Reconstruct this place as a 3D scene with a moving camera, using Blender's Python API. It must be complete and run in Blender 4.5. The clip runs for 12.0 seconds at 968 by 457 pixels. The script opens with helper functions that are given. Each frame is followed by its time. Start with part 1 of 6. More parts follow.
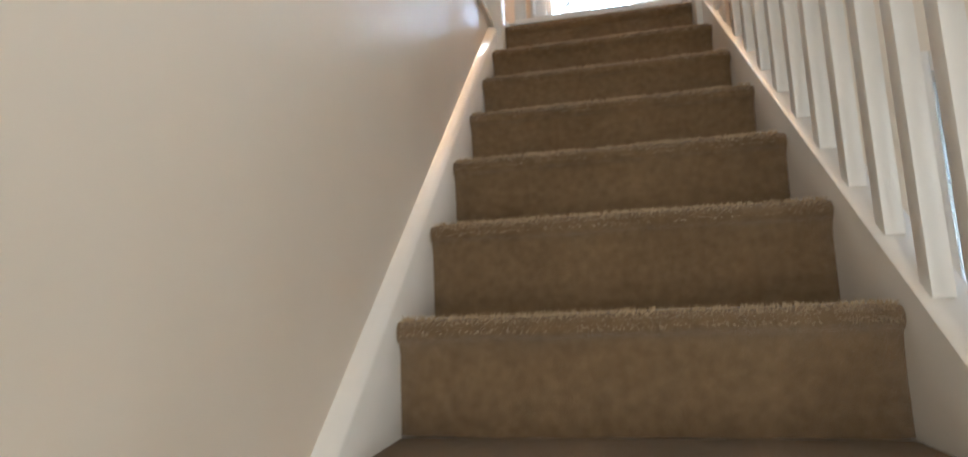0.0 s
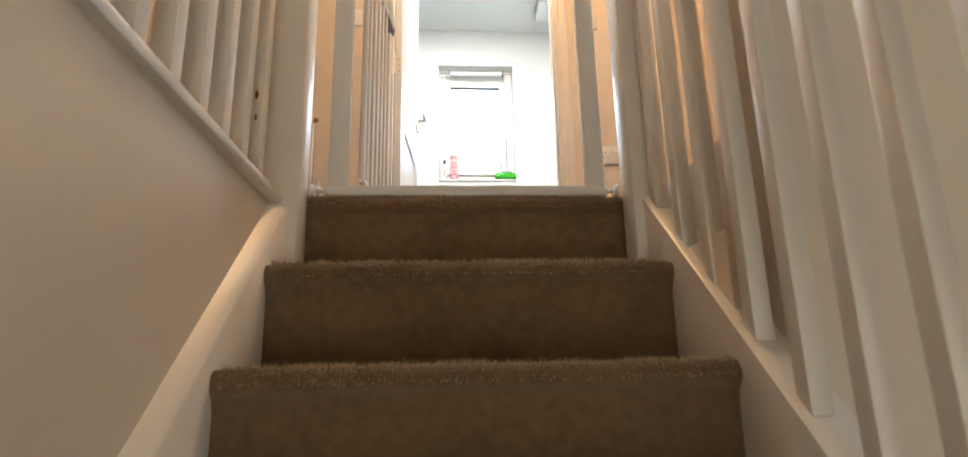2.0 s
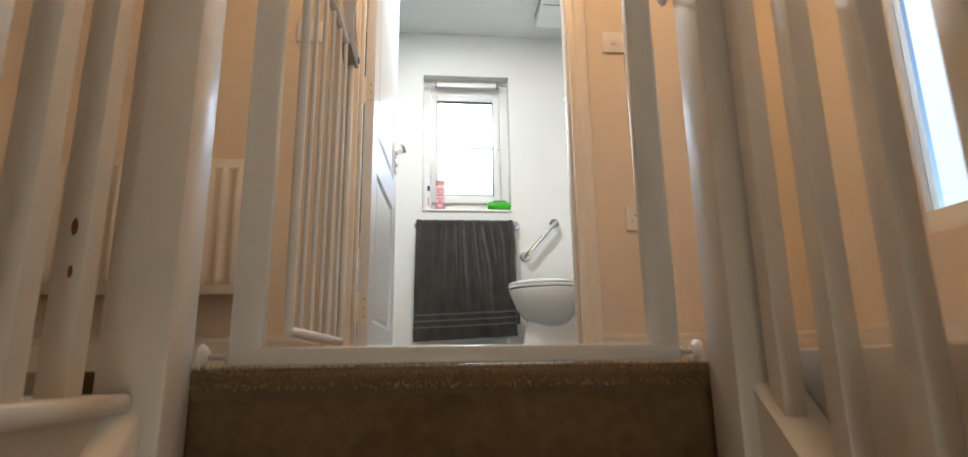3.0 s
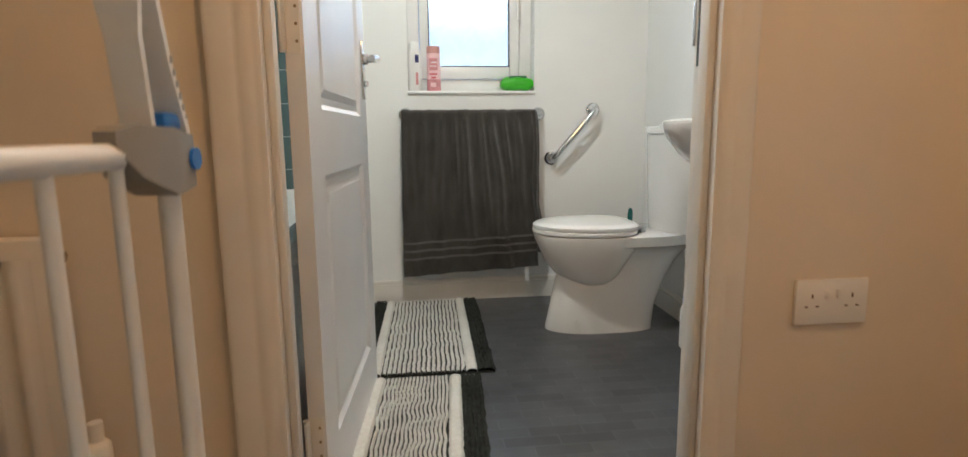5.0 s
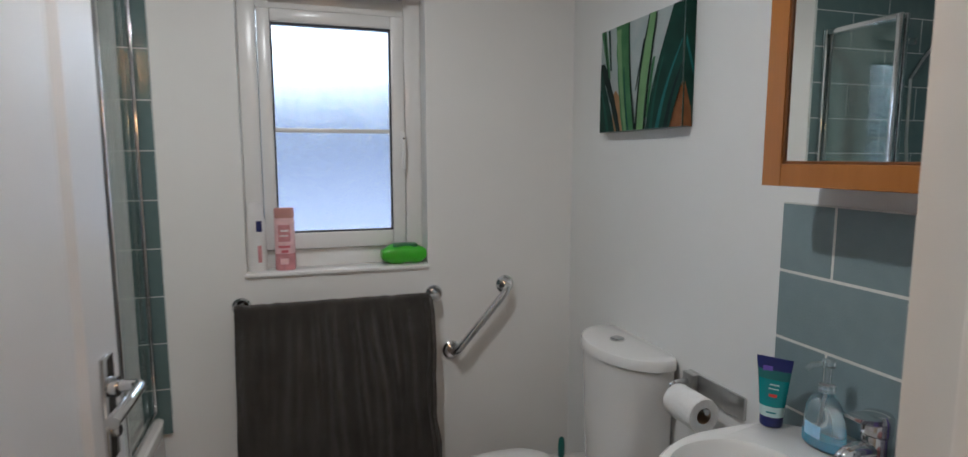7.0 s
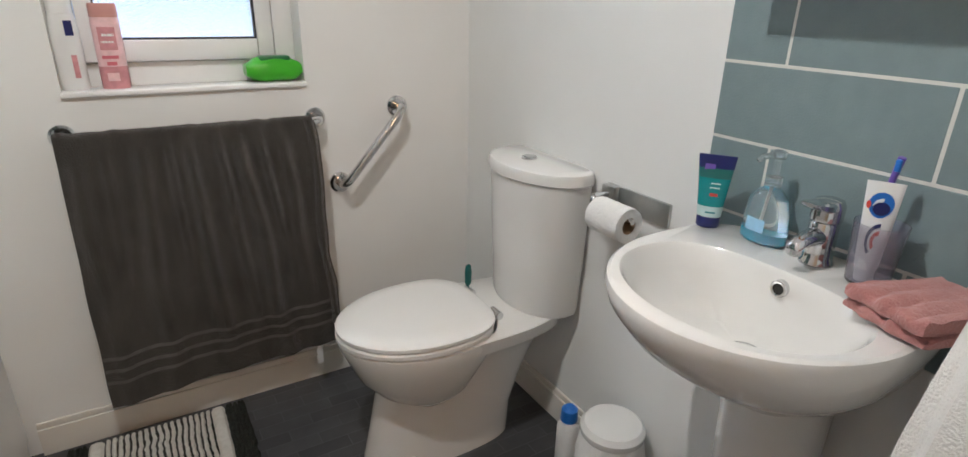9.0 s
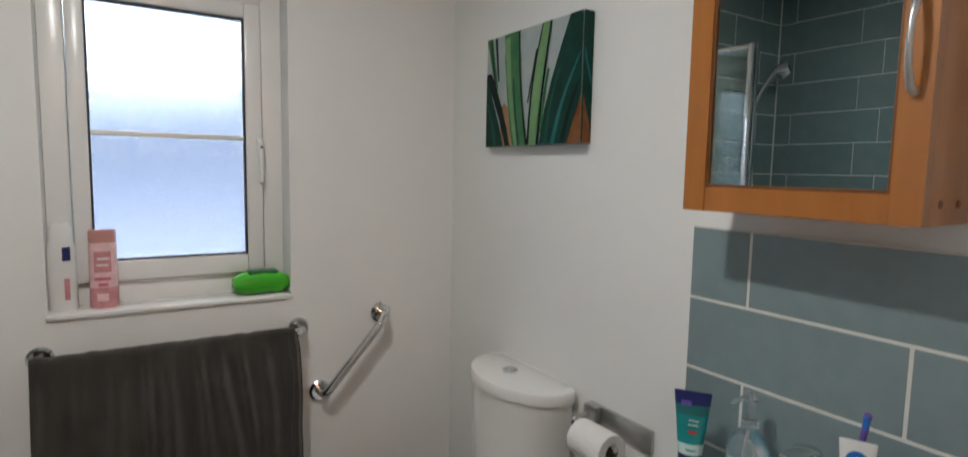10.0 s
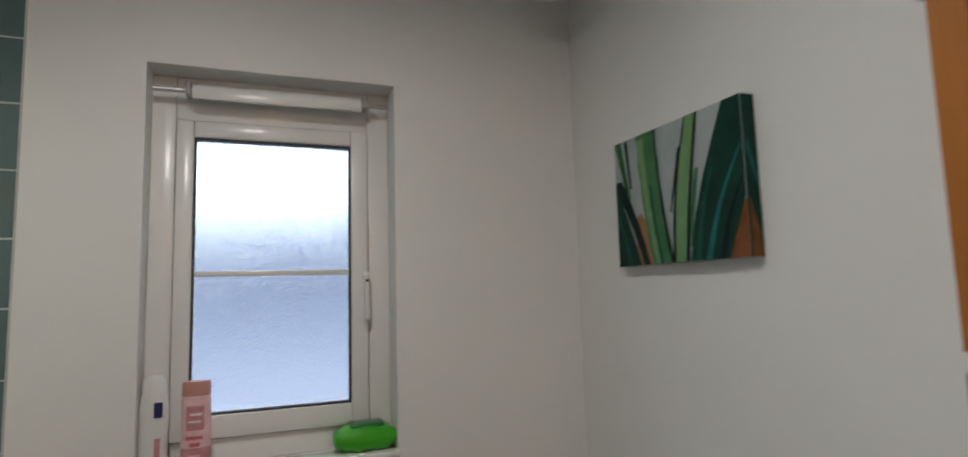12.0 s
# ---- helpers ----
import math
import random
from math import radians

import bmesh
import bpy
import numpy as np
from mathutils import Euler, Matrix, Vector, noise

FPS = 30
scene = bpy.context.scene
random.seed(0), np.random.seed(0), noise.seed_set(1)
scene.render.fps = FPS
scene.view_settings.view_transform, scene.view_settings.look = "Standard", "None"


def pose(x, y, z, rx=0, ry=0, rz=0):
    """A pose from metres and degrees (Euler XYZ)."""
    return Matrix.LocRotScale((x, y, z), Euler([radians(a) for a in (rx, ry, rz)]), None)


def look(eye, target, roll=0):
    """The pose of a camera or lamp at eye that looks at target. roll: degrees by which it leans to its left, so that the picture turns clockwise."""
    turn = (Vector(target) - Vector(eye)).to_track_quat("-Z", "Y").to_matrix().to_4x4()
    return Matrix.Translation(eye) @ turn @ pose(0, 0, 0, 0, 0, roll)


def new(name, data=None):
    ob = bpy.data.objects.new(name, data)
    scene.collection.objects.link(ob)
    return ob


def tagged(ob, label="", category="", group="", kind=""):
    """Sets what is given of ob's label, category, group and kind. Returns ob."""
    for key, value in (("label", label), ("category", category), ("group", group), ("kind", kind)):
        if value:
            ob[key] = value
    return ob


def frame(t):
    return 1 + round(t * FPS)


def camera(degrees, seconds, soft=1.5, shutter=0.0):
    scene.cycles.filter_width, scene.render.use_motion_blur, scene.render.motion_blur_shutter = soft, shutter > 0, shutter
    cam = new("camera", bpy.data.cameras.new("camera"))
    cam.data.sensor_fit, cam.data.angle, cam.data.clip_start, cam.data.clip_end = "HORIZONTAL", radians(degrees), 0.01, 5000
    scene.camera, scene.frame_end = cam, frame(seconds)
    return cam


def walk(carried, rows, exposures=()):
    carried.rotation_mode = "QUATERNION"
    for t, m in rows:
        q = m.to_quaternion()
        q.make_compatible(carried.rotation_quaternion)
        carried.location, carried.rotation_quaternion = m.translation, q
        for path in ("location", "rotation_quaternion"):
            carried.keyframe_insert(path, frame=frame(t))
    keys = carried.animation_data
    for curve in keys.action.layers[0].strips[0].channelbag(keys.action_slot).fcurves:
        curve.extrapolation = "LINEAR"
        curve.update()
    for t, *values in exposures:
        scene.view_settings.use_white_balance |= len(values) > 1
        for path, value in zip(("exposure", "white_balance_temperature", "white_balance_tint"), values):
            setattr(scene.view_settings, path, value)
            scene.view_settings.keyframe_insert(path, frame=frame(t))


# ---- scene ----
cam = camera(79.3, 12.0, 1.5, 0.25)
PATH = [
    (0, (0.265, 0.312, -1.28), (-0.126, 2.253, -0.998), -2.2),
    (0.5, (0.205, 0.559, -1.087), (0.166, 2.512, -0.659), -2.9),
    (1, (0.218, 0.828, -0.907), (0.274, 2.753, -0.368), -2.6),
    (1.5, (0.253, 1.077, -0.691), (0.494, 2.996, -0.179), -1.9),
    (2, (0.237, 1.353, -0.451), (0.381, 3.286, 0.039), -1.3),
    (2.5, (0.283, 1.614, -0.221), (0.476, 3.551, 0.238), -0.9),
    (2.7, (0.269, 1.709, -0.13), (0.462, 3.645, 0.331), -0.9),
    (4.3, (0.226, 2.475, 0.533), (0.45, 4.462, 0.519), -0.2),
    (4.5, (0.244, 2.58, 0.611), (0.473, 4.559, 0.438), -0.4),
    (5, (0.243, 2.771, 0.803), (0.467, 4.732, 0.480), -0.6),
    (5.5, (0.263, 2.94, 0.943), (0.506, 4.896, 0.605), -0.5),
    (6, (0.316, 3.119, 1.124), (0.596, 5.073, 0.803), -0.3),
    (6.5, (0.337, 3.388, 1.246), (0.75, 5.328, 0.985), 0.0),
    (7, (0.38, 3.574, 1.363), (0.985, 5.465, 1.124), -0.0),
    (7.5, (0.42, 3.74, 1.336), (1.155, 5.567, 0.988), -0.8),
    (7.7, (0.411, 3.772, 1.312), (1.211, 5.549, 0.863), -0.8),
    (9.3, (0.35, 3.786, 1.223), (1.346, 5.363, 0.5), 2.1),
    (9.5, (0.362, 3.783, 1.268), (1.379, 5.411, 0.704), 1.8),
    (10, (0.37, 3.782, 1.373), (1.433, 5.464, 1.177), 1.1),
    (10.5, (0.382, 3.772, 1.432), (1.437, 5.463, 1.589), 0.8),
    (11, (0.4, 3.774, 1.46), (1.426, 5.456, 1.804), 0.3),
    (11.5, (0.453, 3.831, 1.438), (1.405, 5.556, 1.777), 0.2),
    (12, (0.469, 4.03, 1.398), (1.187, 5.885, 1.605), -1.6),
]
EXPOSURES = [(0.0, 2.02, 5180, 4), (0.5, 1.97, 5150, 4), (1.0, 1.70, 5500, 4), (2.0, 1.54, 5950, 4), (2.7, 1.15, 5900, 4), (4.3, 0.58, 6000, 4), (5.5, 0.5, 6250, 4), (6.0, 0.13, 6150, 6), (6.5, -0.35, 5850, 10), (7.0, -0.56, 5980, 10), (7.7, -0.37, 6180, 10), (9.3, 0.3, 6250, 10), (9.5, 0.27, 6200, 10), (10.0, -0.35, 6300, 10), (10.5, -0.64, 6450, 10), (11.5, -0.64, 6450, 10), (12.0, -0.77, 6420, 10)]
walk(cam, [(t, look(eye, target, roll)) for t, eye, target, roll in PATH], EXPOSURES)

# ---- world and light ----
world = bpy.data.worlds.new("world")
scene.world = world
world.use_nodes = True
wn = world.node_tree.nodes
sky = wn.new("ShaderNodeTexSky")
sky.sky_type = "NISHITA"
sky.sun_disc = False
sky.sun_elevation, sky.sun_rotation = radians(30), radians(200)
world.node_tree.links.new(sky.outputs[0], wn["Background"].inputs[0])
wn["Background"].inputs[1].default_value = 0.1


def area_lamp(name, eye, target, sx, sy, watts, colour):
    d = bpy.data.lights.new(name, "AREA")
    d.shape, d.size, d.size_y, d.energy, d.color = "RECTANGLE", sx, sy, watts, colour
    ob = new(name, d)
    ob.matrix_world = look(eye, target)
    return ob


LANDING_WATTS, BATH_WATTS, HALL_WATTS, BATH_SKY, ROOM_SKY = 13.0, 15.0, 9.5, 10.0, 11.0
# assumed landing ceiling lamp bulb, out of view, warm to suit the orange walls
lamp = bpy.data.lights.new("assumed_landing_bulb", "POINT")
lamp.energy, lamp.color, lamp.shadow_soft_size = LANDING_WATTS, (1.0, 0.53, 0.225), 0.09
new("assumed_landing_bulb", lamp).location = (0.48, 3.04, 1.95)
# recessed bathroom downlight
d = bpy.data.lights.new("bathroom_downlight", "AREA")
d.shape, d.size, d.energy, d.color = "DISK", 0.075, BATH_WATTS, (1.0, 0.968, 0.905)
new("bathroom_downlight", d).matrix_world = look((0.30, 4.46, 2.255), (0.30, 4.4605, 0.0))
# added fill light from the right of the stair foot; no window is built there
area_lamp("hall_side_fill", (2.27, -0.2, -1.25), (-0.2, 0.3, -1.25), 1.3, 1.4, HALL_WATTS, (1.0, 0.90, 0.76))
# added fill light from behind the foot of the stairs, without any door
area_lamp("hall_back_fill", (0.5, -1.44, -1.4), (0.3, 2.0, -1.2), 0.8, 1.5, HALL_WATTS * 0.7, (1.0, 0.88, 0.70))


# ---- materials ----
def pm(name, col, rough=0.6, metal=0.0, var=0.06, scale=8.0, bump=0.0, bscale=60.0, spec=0.5, big=0.0, trans=0.0, col2=None, coat=0.0, sheen=0.0, rnd=0.0, dist=0.01, stretch=None):
    """Principled material with two scales of colour variation and a fine relief."""
    m = bpy.data.materials.new(name)
    m.use_nodes = True
    nt = m.node_tree
    n, l = nt.nodes, nt.links
    b = n["Principled BSDF"]
    b.inputs["Roughness"].default_value = rough
    b.inputs["Metallic"].default_value = metal
    b.inputs["Specular IOR Level"].default_value = spec
    b.inputs["Transmission Weight"].default_value = trans
    b.inputs["Coat Weight"].default_value = coat
    b.inputs["Coat Roughness"].default_value = 0.08
    b.inputs["Sheen Weight"].default_value = sheen
    tc = n.new("ShaderNodeTexCoord")
    spot = tc.outputs["Object"]
    if stretch:
        mp = n.new("ShaderNodeMapping")
        mp.inputs["Scale"].default_value = stretch
        l.new(spot, mp.inputs["Vector"])
        spot = mp.outputs[0]
    nz = n.new("ShaderNodeTexNoise")
    nz.inputs["Scale"].default_value = scale
    nz.inputs["Detail"].default_value = 5
    l.new(spot, nz.inputs["Vector"])
    nb = n.new("ShaderNodeTexNoise")
    nb.inputs["Scale"].default_value = max(0.7, scale / 9)
    nb.inputs["Detail"].default_value = 3
    l.new(tc.outputs["Object"], nb.inputs["Vector"])
    add = n.new("ShaderNodeMath")
    add.operation = "MULTIPLY_ADD"
    add.inputs[1].default_value = 0.6
    l.new(nz.outputs["Fac"], add.inputs[0])
    half = n.new("ShaderNodeMath")
    half.operation = "MULTIPLY"
    half.inputs[1].default_value = 0.4
    l.new(nb.outputs["Fac"], half.inputs[0])
    l.new(half.outputs[0], add.inputs[2])
    fac = add.outputs[0]
    if rnd:
        oi = n.new("ShaderNodeObjectInfo")
        ra = n.new("ShaderNodeMath")
        ra.operation = "MULTIPLY_ADD"
        ra.inputs[1].default_value = rnd
        l.new(oi.outputs["Random"], ra.inputs[0])
        l.new(fac, ra.inputs[2])
        fac = ra.outputs[0]
    mr = n.new("ShaderNodeMapRange")
    mr.inputs["From Min"].default_value, mr.inputs["From Max"].default_value = 0.3, 0.7 + rnd
    l.new(fac, mr.inputs["Value"])
    mx = n.new("ShaderNodeMix")
    mx.data_type = "RGBA"
    c2 = col2 or tuple(min(1, c * (1 + var)) for c in col)
    c1 = col if col2 else tuple(c * (1 - var) for c in col)
    mx.inputs[6].default_value, mx.inputs[7].default_value = (*c1, 1), (*c2, 1)
    l.new(mr.outputs[0], mx.inputs[0])
    l.new(mx.outputs[2], b.inputs["Base Color"])
    if bump:
        bn = n.new("ShaderNodeTexNoise")
        bn.inputs["Scale"].default_value = bscale
        bn.inputs["Detail"].default_value = 4
        l.new(tc.outputs["Object"], bn.inputs["Vector"])
        bp = n.new("ShaderNodeBump")
        bp.inputs["Strength"].default_value = bump
        bp.inputs["Distance"].default_value = dist
        l.new(bn.outputs["Fac"], bp.inputs["Height"])
        l.new(bp.outputs[0], b.inputs["Normal"])
    return m


def glow(name, strength, stops):
    """A glowing backdrop outside a window: stops of (height share, colour) from bottom to top."""
    m = bpy.data.materials.new(name)
    m.use_nodes = True
    n, l = m.node_tree.nodes, m.node_tree.links
    n.remove(n["Principled BSDF"])
    e = n.new("ShaderNodeEmission")
    e.inputs["Strength"].default_value = strength
    tc = n.new("ShaderNodeTexCoord")
    sp = n.new("ShaderNodeSeparateXYZ")
    l.new(tc.outputs["Generated"], sp.inputs[0])
    nz = n.new("ShaderNodeTexNoise")
    nz.inputs["Scale"].default_value = 2.5
    l.new(tc.outputs["Generated"], nz.inputs["Vector"])
    ma = n.new("ShaderNodeMath")
    ma.operation = "MULTIPLY_ADD"
    ma.inputs[1].default_value = 0.12
    l.new(nz.outputs["Fac"], ma.inputs[0])
    l.new(sp.outputs["Z"], ma.inputs[2])
    cr = n.new("ShaderNodeValToRGB")
    while len(cr.color_ramp.elements) < len(stops):
        cr.color_ramp.elements.new(0.5)
    for el, (p, c) in zip(cr.color_ramp.elements, stops):
        el.position, el.color = p, (*c, 1)
    l.new(ma.outputs[0], cr.inputs[0])
    l.new(cr.outputs[0], e.inputs["Color"])
    l.new(e.outputs[0], n["Material Output"].inputs["Surface"])
    return m


MAGNOLIA = pm("magnolia_emulsion", (0.73, 0.65, 0.545), 0.37, var=0.03, scale=5, bump=0.06, bscale=220, dist=0.002)
WHITE_WALL = pm("white_emulsion", (0.80, 0.80, 0.785), 0.6, var=0.02, scale=4, bump=0.06, bscale=240, dist=0.002)
CEILING = pm("ceiling_white", (0.82, 0.82, 0.80), 0.8, var=0.02, scale=4, bump=0.05, bscale=200, dist=0.002)
SILL_WHITE = pm("white_sill_gloss", (0.84, 0.84, 0.83), 0.22, var=0.03, scale=12, bump=0.06, bscale=35, dist=0.002)
GLOSS = pm("white_gloss_paint", (0.74, 0.71, 0.66), 0.33, var=0.04, scale=12, bump=0.08, bscale=35, dist=0.002)
GATE_WHITE = pm("white_enamel", (0.72, 0.72, 0.71), 0.3, var=0.03, scale=20)
CARPET = pm("brown_carpet", (0.162, 0.103, 0.049), 0.95, col2=(0.256, 0.170, 0.086), scale=48, bump=0.9, bscale=420, spec=0.1, sheen=0.25, dist=0.006)
PILE_LIT = pm("lit_carpet_pile", (0.34, 0.25, 0.14), 0.95, col2=(0.54, 0.42, 0.27), scale=90, spec=0.1, sheen=0.3)
DOOR_WHITE = pm("white_door_paint", (0.74, 0.74, 0.75), 0.3, var=0.025, scale=9, bump=0.05, bscale=90, dist=0.002)
UPVC = pm("white_upvc", (0.80, 0.80, 0.79), 0.25, var=0.02, scale=14)
GASKET = pm("black_gasket", (0.02, 0.02, 0.025), 0.6)
CERAMIC = pm("white_ceramic", (0.76, 0.745, 0.72), 0.07, var=0.015, scale=4, coat=0.5)
LID = pm("white_plastic_lid", (0.76, 0.75, 0.73), 0.16, var=0.015, scale=5)
CHROME = pm("chrome", (0.66, 0.67, 0.68), 0.08, metal=1.0, var=0.03, scale=30)
STEEL = pm("brushed_steel", (0.55, 0.55, 0.54), 0.3, metal=1.0, var=0.06, scale=60)
BRASS = pm("worn_brass", (0.30, 0.22, 0.13), 0.4, metal=1.0, var=0.2, scale=50)
GREY_TOWEL = pm("grey_towelling", (0.030, 0.027, 0.024), 0.95, col2=(0.070, 0.063, 0.056), scale=16, stretch=(1.2, 1.0, 0.55), bump=0.9, bscale=300, spec=0.08, sheen=0.35, dist=0.005)
TOWEL_BAND = pm("woven_towel_band", (0.10, 0.092, 0.085), 0.8, col2=(0.16, 0.15, 0.14), scale=40, bump=0.5, bscale=500, spec=0.2)
PINK_CLOTH = pm("pink_flannel", (0.42, 0.175, 0.165), 0.95, col2=(0.56, 0.27, 0.25), scale=40, bump=0.8, bscale=300, spec=0.1, sheen=0.3, dist=0.004)
WHITE_CLOTH = pm("white_towelling", (0.74, 0.72, 0.69), 0.95, col2=(0.84, 0.82, 0.79), scale=30, bump=0.8, bscale=300, spec=0.1, sheen=0.3, dist=0.004)
TILE = pm("blue_grey_tile", (0.185, 0.245, 0.26), 0.24, col2=(0.225, 0.29, 0.305), scale=30, bump=0.3, bscale=260, rnd=0.15, dist=0.003)
TILE_DARK = pm("green_grey_shower_tile", (0.105, 0.165, 0.165), 0.14, col2=(0.14, 0.205, 0.205), scale=20, bump=0.06, bscale=120, rnd=0.15, dist=0.003)
GROUT = pm("pale_grout", (0.66, 0.66, 0.63), 0.85, var=0.08, scale=60)
GROUT_GREY = pm("grey_grout", (0.56, 0.59, 0.58), 0.85, var=0.08, scale=60)
BEECH = pm("orange_beech", (0.32, 0.112, 0.020), 0.32, col2=(0.44, 0.172, 0.040), scale=16, stretch=(2.0, 2.0, 0.16), bump=0.05, bscale=140, coat=0.25)
BEECH_SHADE = pm("shaded_beech_bead", (0.17, 0.058, 0.014), 0.4, var=0.2, scale=40)
MIRROR = pm("mirror_silver", (0.92, 0.95, 0.94), 0.012, metal=1.0, var=0.0)
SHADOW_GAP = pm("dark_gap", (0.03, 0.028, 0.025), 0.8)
SLOT = pm("brown_socket_slot", (0.16, 0.115, 0.09), 0.7)
RUG_WHITE = pm("cream_chenille", (0.62, 0.60, 0.55), 0.95, col2=(0.78, 0.76, 0.71), scale=70, bump=1.0, bscale=260, spec=0.1, dist=0.006)
RUG_DARK = pm("charcoal_chenille", (0.018, 0.02, 0.018), 0.95, col2=(0.055, 0.058, 0.052), scale=70, bump=1.0, bscale=260, spec=0.1, dist=0.006)
RUG_GAP = pm("charcoal_pile", (0.035, 0.036, 0.033), 0.95, col2=(0.085, 0.086, 0.08), scale=70, bump=1.0, bscale=260, spec=0.1, dist=0.006)
PAPER = pm("white_tissue", (0.80, 0.79, 0.77), 0.9, var=0.03, scale=30, bump=0.3, bscale=90)
GREEN_PACK = pm("bright_green_plastic", (0.055, 0.42, 0.018), 0.3, var=0.12, scale=14, bump=0.3, bscale=30)
GREEN_DARK = pm("dark_green_label", (0.02, 0.16, 0.06), 0.3, var=0.2, scale=60)
TEAL_DARK = pm("dark_teal_plastic", (0.01, 0.13, 0.12), 0.3, var=0.1, scale=20)
NAVY = pm("navy_plastic", (0.012, 0.018, 0.11), 0.28, var=0.2, scale=30)
NAVY_FILM = pm("glossy_navy_film", (0.012, 0.03, 0.13), 0.18, var=0.4, scale=25, bump=0.5, bscale=25, dist=0.01)
PALE_TEAL = pm("pale_teal_print", (0.55, 0.72, 0.70), 0.3, var=0.08, scale=30)
LABEL_BLUE = pm("pale_blue_label", (0.34, 0.62, 0.85), 0.3, var=0.15, scale=60)
TEAL = pm("teal_tube", (0.012, 0.24, 0.25), 0.25, var=0.1, scale=20)
RED_SOFT = pm("soft_red_print", (0.62, 0.14, 0.18), 0.35)
RED = pm("red_print", (0.6, 0.05, 0.04), 0.35)
BLUE = pm("blue_plastic", (0.02, 0.16, 0.55), 0.3, var=0.1, scale=20)
PINK = pm("pink_bottle", (0.62, 0.28, 0.30), 0.25, var=0.25, scale=45)
PINK_PALE = pm("pale_pink_label", (0.78, 0.52, 0.54), 0.3, var=0.2, scale=60)
PINK_CAP = pm("dusty_pink_cap", (0.55, 0.27, 0.24), 0.3, var=0.05, scale=20)
WHITE_PLASTIC = pm("white_plastic", (0.78, 0.78, 0.77), 0.3, var=0.02, scale=12)
GREY_PLASTIC = pm("grey_latch_plastic", (0.30, 0.30, 0.29), 0.4, var=0.05, scale=20)
PURPLE = pm("purple_plastic", (0.16, 0.09, 0.42), 0.3, var=0.1, scale=20)
RADIATOR = pm("radiator_enamel", (0.74, 0.71, 0.66), 0.3, var=0.02, scale=10)
LIQUID = pm("blue_soap", (0.03, 0.48, 0.72), 0.1, trans=0.0, var=0.05)
CLEAR = pm("clear_plastic", (0.86, 0.94, 0.97), 0.06, trans=0.9, var=0.0)
TUMBLER = pm("clear_tumbler", (0.88, 0.86, 0.95), 0.06, trans=0.92, var=0.0)
SCREEN_GLASS = pm("shower_glass", (0.88, 0.95, 0.93), 0.02, trans=1.0, var=0.0)
FROST = pm("frosted_glass", (0.97, 0.98, 1.0), 0.11, trans=1.0, var=0.0, bump=0.40, bscale=300, dist=0.01)
GLASS = pm("window_glass", (0.97, 0.98, 0.98), 0.02, trans=1.0, var=0.0)
DARK_SOFA = pm("black_leather", (0.015, 0.015, 0.018), 0.4, var=0.2, scale=12)
CANVAS = pm("canvas_sky", (0.4250, 0.4505, 0.4420), 0.7, col2=(0.2550, 0.3400, 0.3485), scale=14, bump=0.2, bscale=600, dist=0.001)
LEAF_DARK = pm("painted_dark_leaf", (0.0045, 0.0240, 0.0180), 0.55, col2=(0.0090, 0.0562, 0.0413), scale=22, spec=0.15)
LEAF_MID = pm("painted_mid_leaf", (0.0324, 0.1368, 0.0576), 0.55, col2=(0.0792, 0.2160, 0.0936), scale=22, spec=0.15)
LEAF_PALE = pm("painted_pale_leaf", (0.1200, 0.2700, 0.1125), 0.55, col2=(0.2100, 0.3525, 0.1725), scale=22, spec=0.15)
LEAF_BLACK = pm("painted_black_leaf", (0.003, 0.010, 0.009), 0.55, col2=(0.006, 0.022, 0.018), scale=22, spec=0.15)
LEAF_DEEP = pm("painted_deep_leaf", (0.0070, 0.0595, 0.0434), 0.55, col2=(0.0140, 0.0910, 0.0630), scale=22, spec=0.15)
LEAF_TEAL = pm("painted_teal_rib", (0.0096, 0.1040, 0.1040), 0.55, col2=(0.0240, 0.1760, 0.1600), scale=22, spec=0.15)
CLAY = pm("painted_clay", (0.1280, 0.0440, 0.0160), 0.55, col2=(0.2880, 0.1200, 0.0480), scale=30, spec=0.15)
SAND = pm("painted_sand", (0.2940, 0.1540, 0.0700), 0.55, col2=(0.3640, 0.2100, 0.1050), scale=30, spec=0.15)
BULB = glow("lamp_shade_glow", 3.0, [(0.0, (1, 0.75, 0.5)), (1.0, (1, 0.75, 0.5))])
OUTSIDE = glow("bathroom_outside", BATH_SKY, [(0.0, (0.12, 0.142, 0.185)), (0.40, (0.105, 0.128, 0.175)), (0.50, (0.045, 0.060, 0.092)), (0.575, (0.022, 0.032, 0.052)), (0.62, (0.06, 0.08, 0.11)), (0.655, (0.72, 0.83, 0.95)), (1.0, (0.90, 0.96, 1.0))])
LANDING_FILL = glow("landing_fill_glow", 0.8, [(0.0, (0.62, 0.72, 0.85)), (1.0, (0.85, 0.92, 1.0))])
OUTSIDE_ROOM = glow("room_outside", ROOM_SKY, [(0.0, (0.6, 0.75, 0.85)), (1.0, (0.9, 0.97, 1.0))])


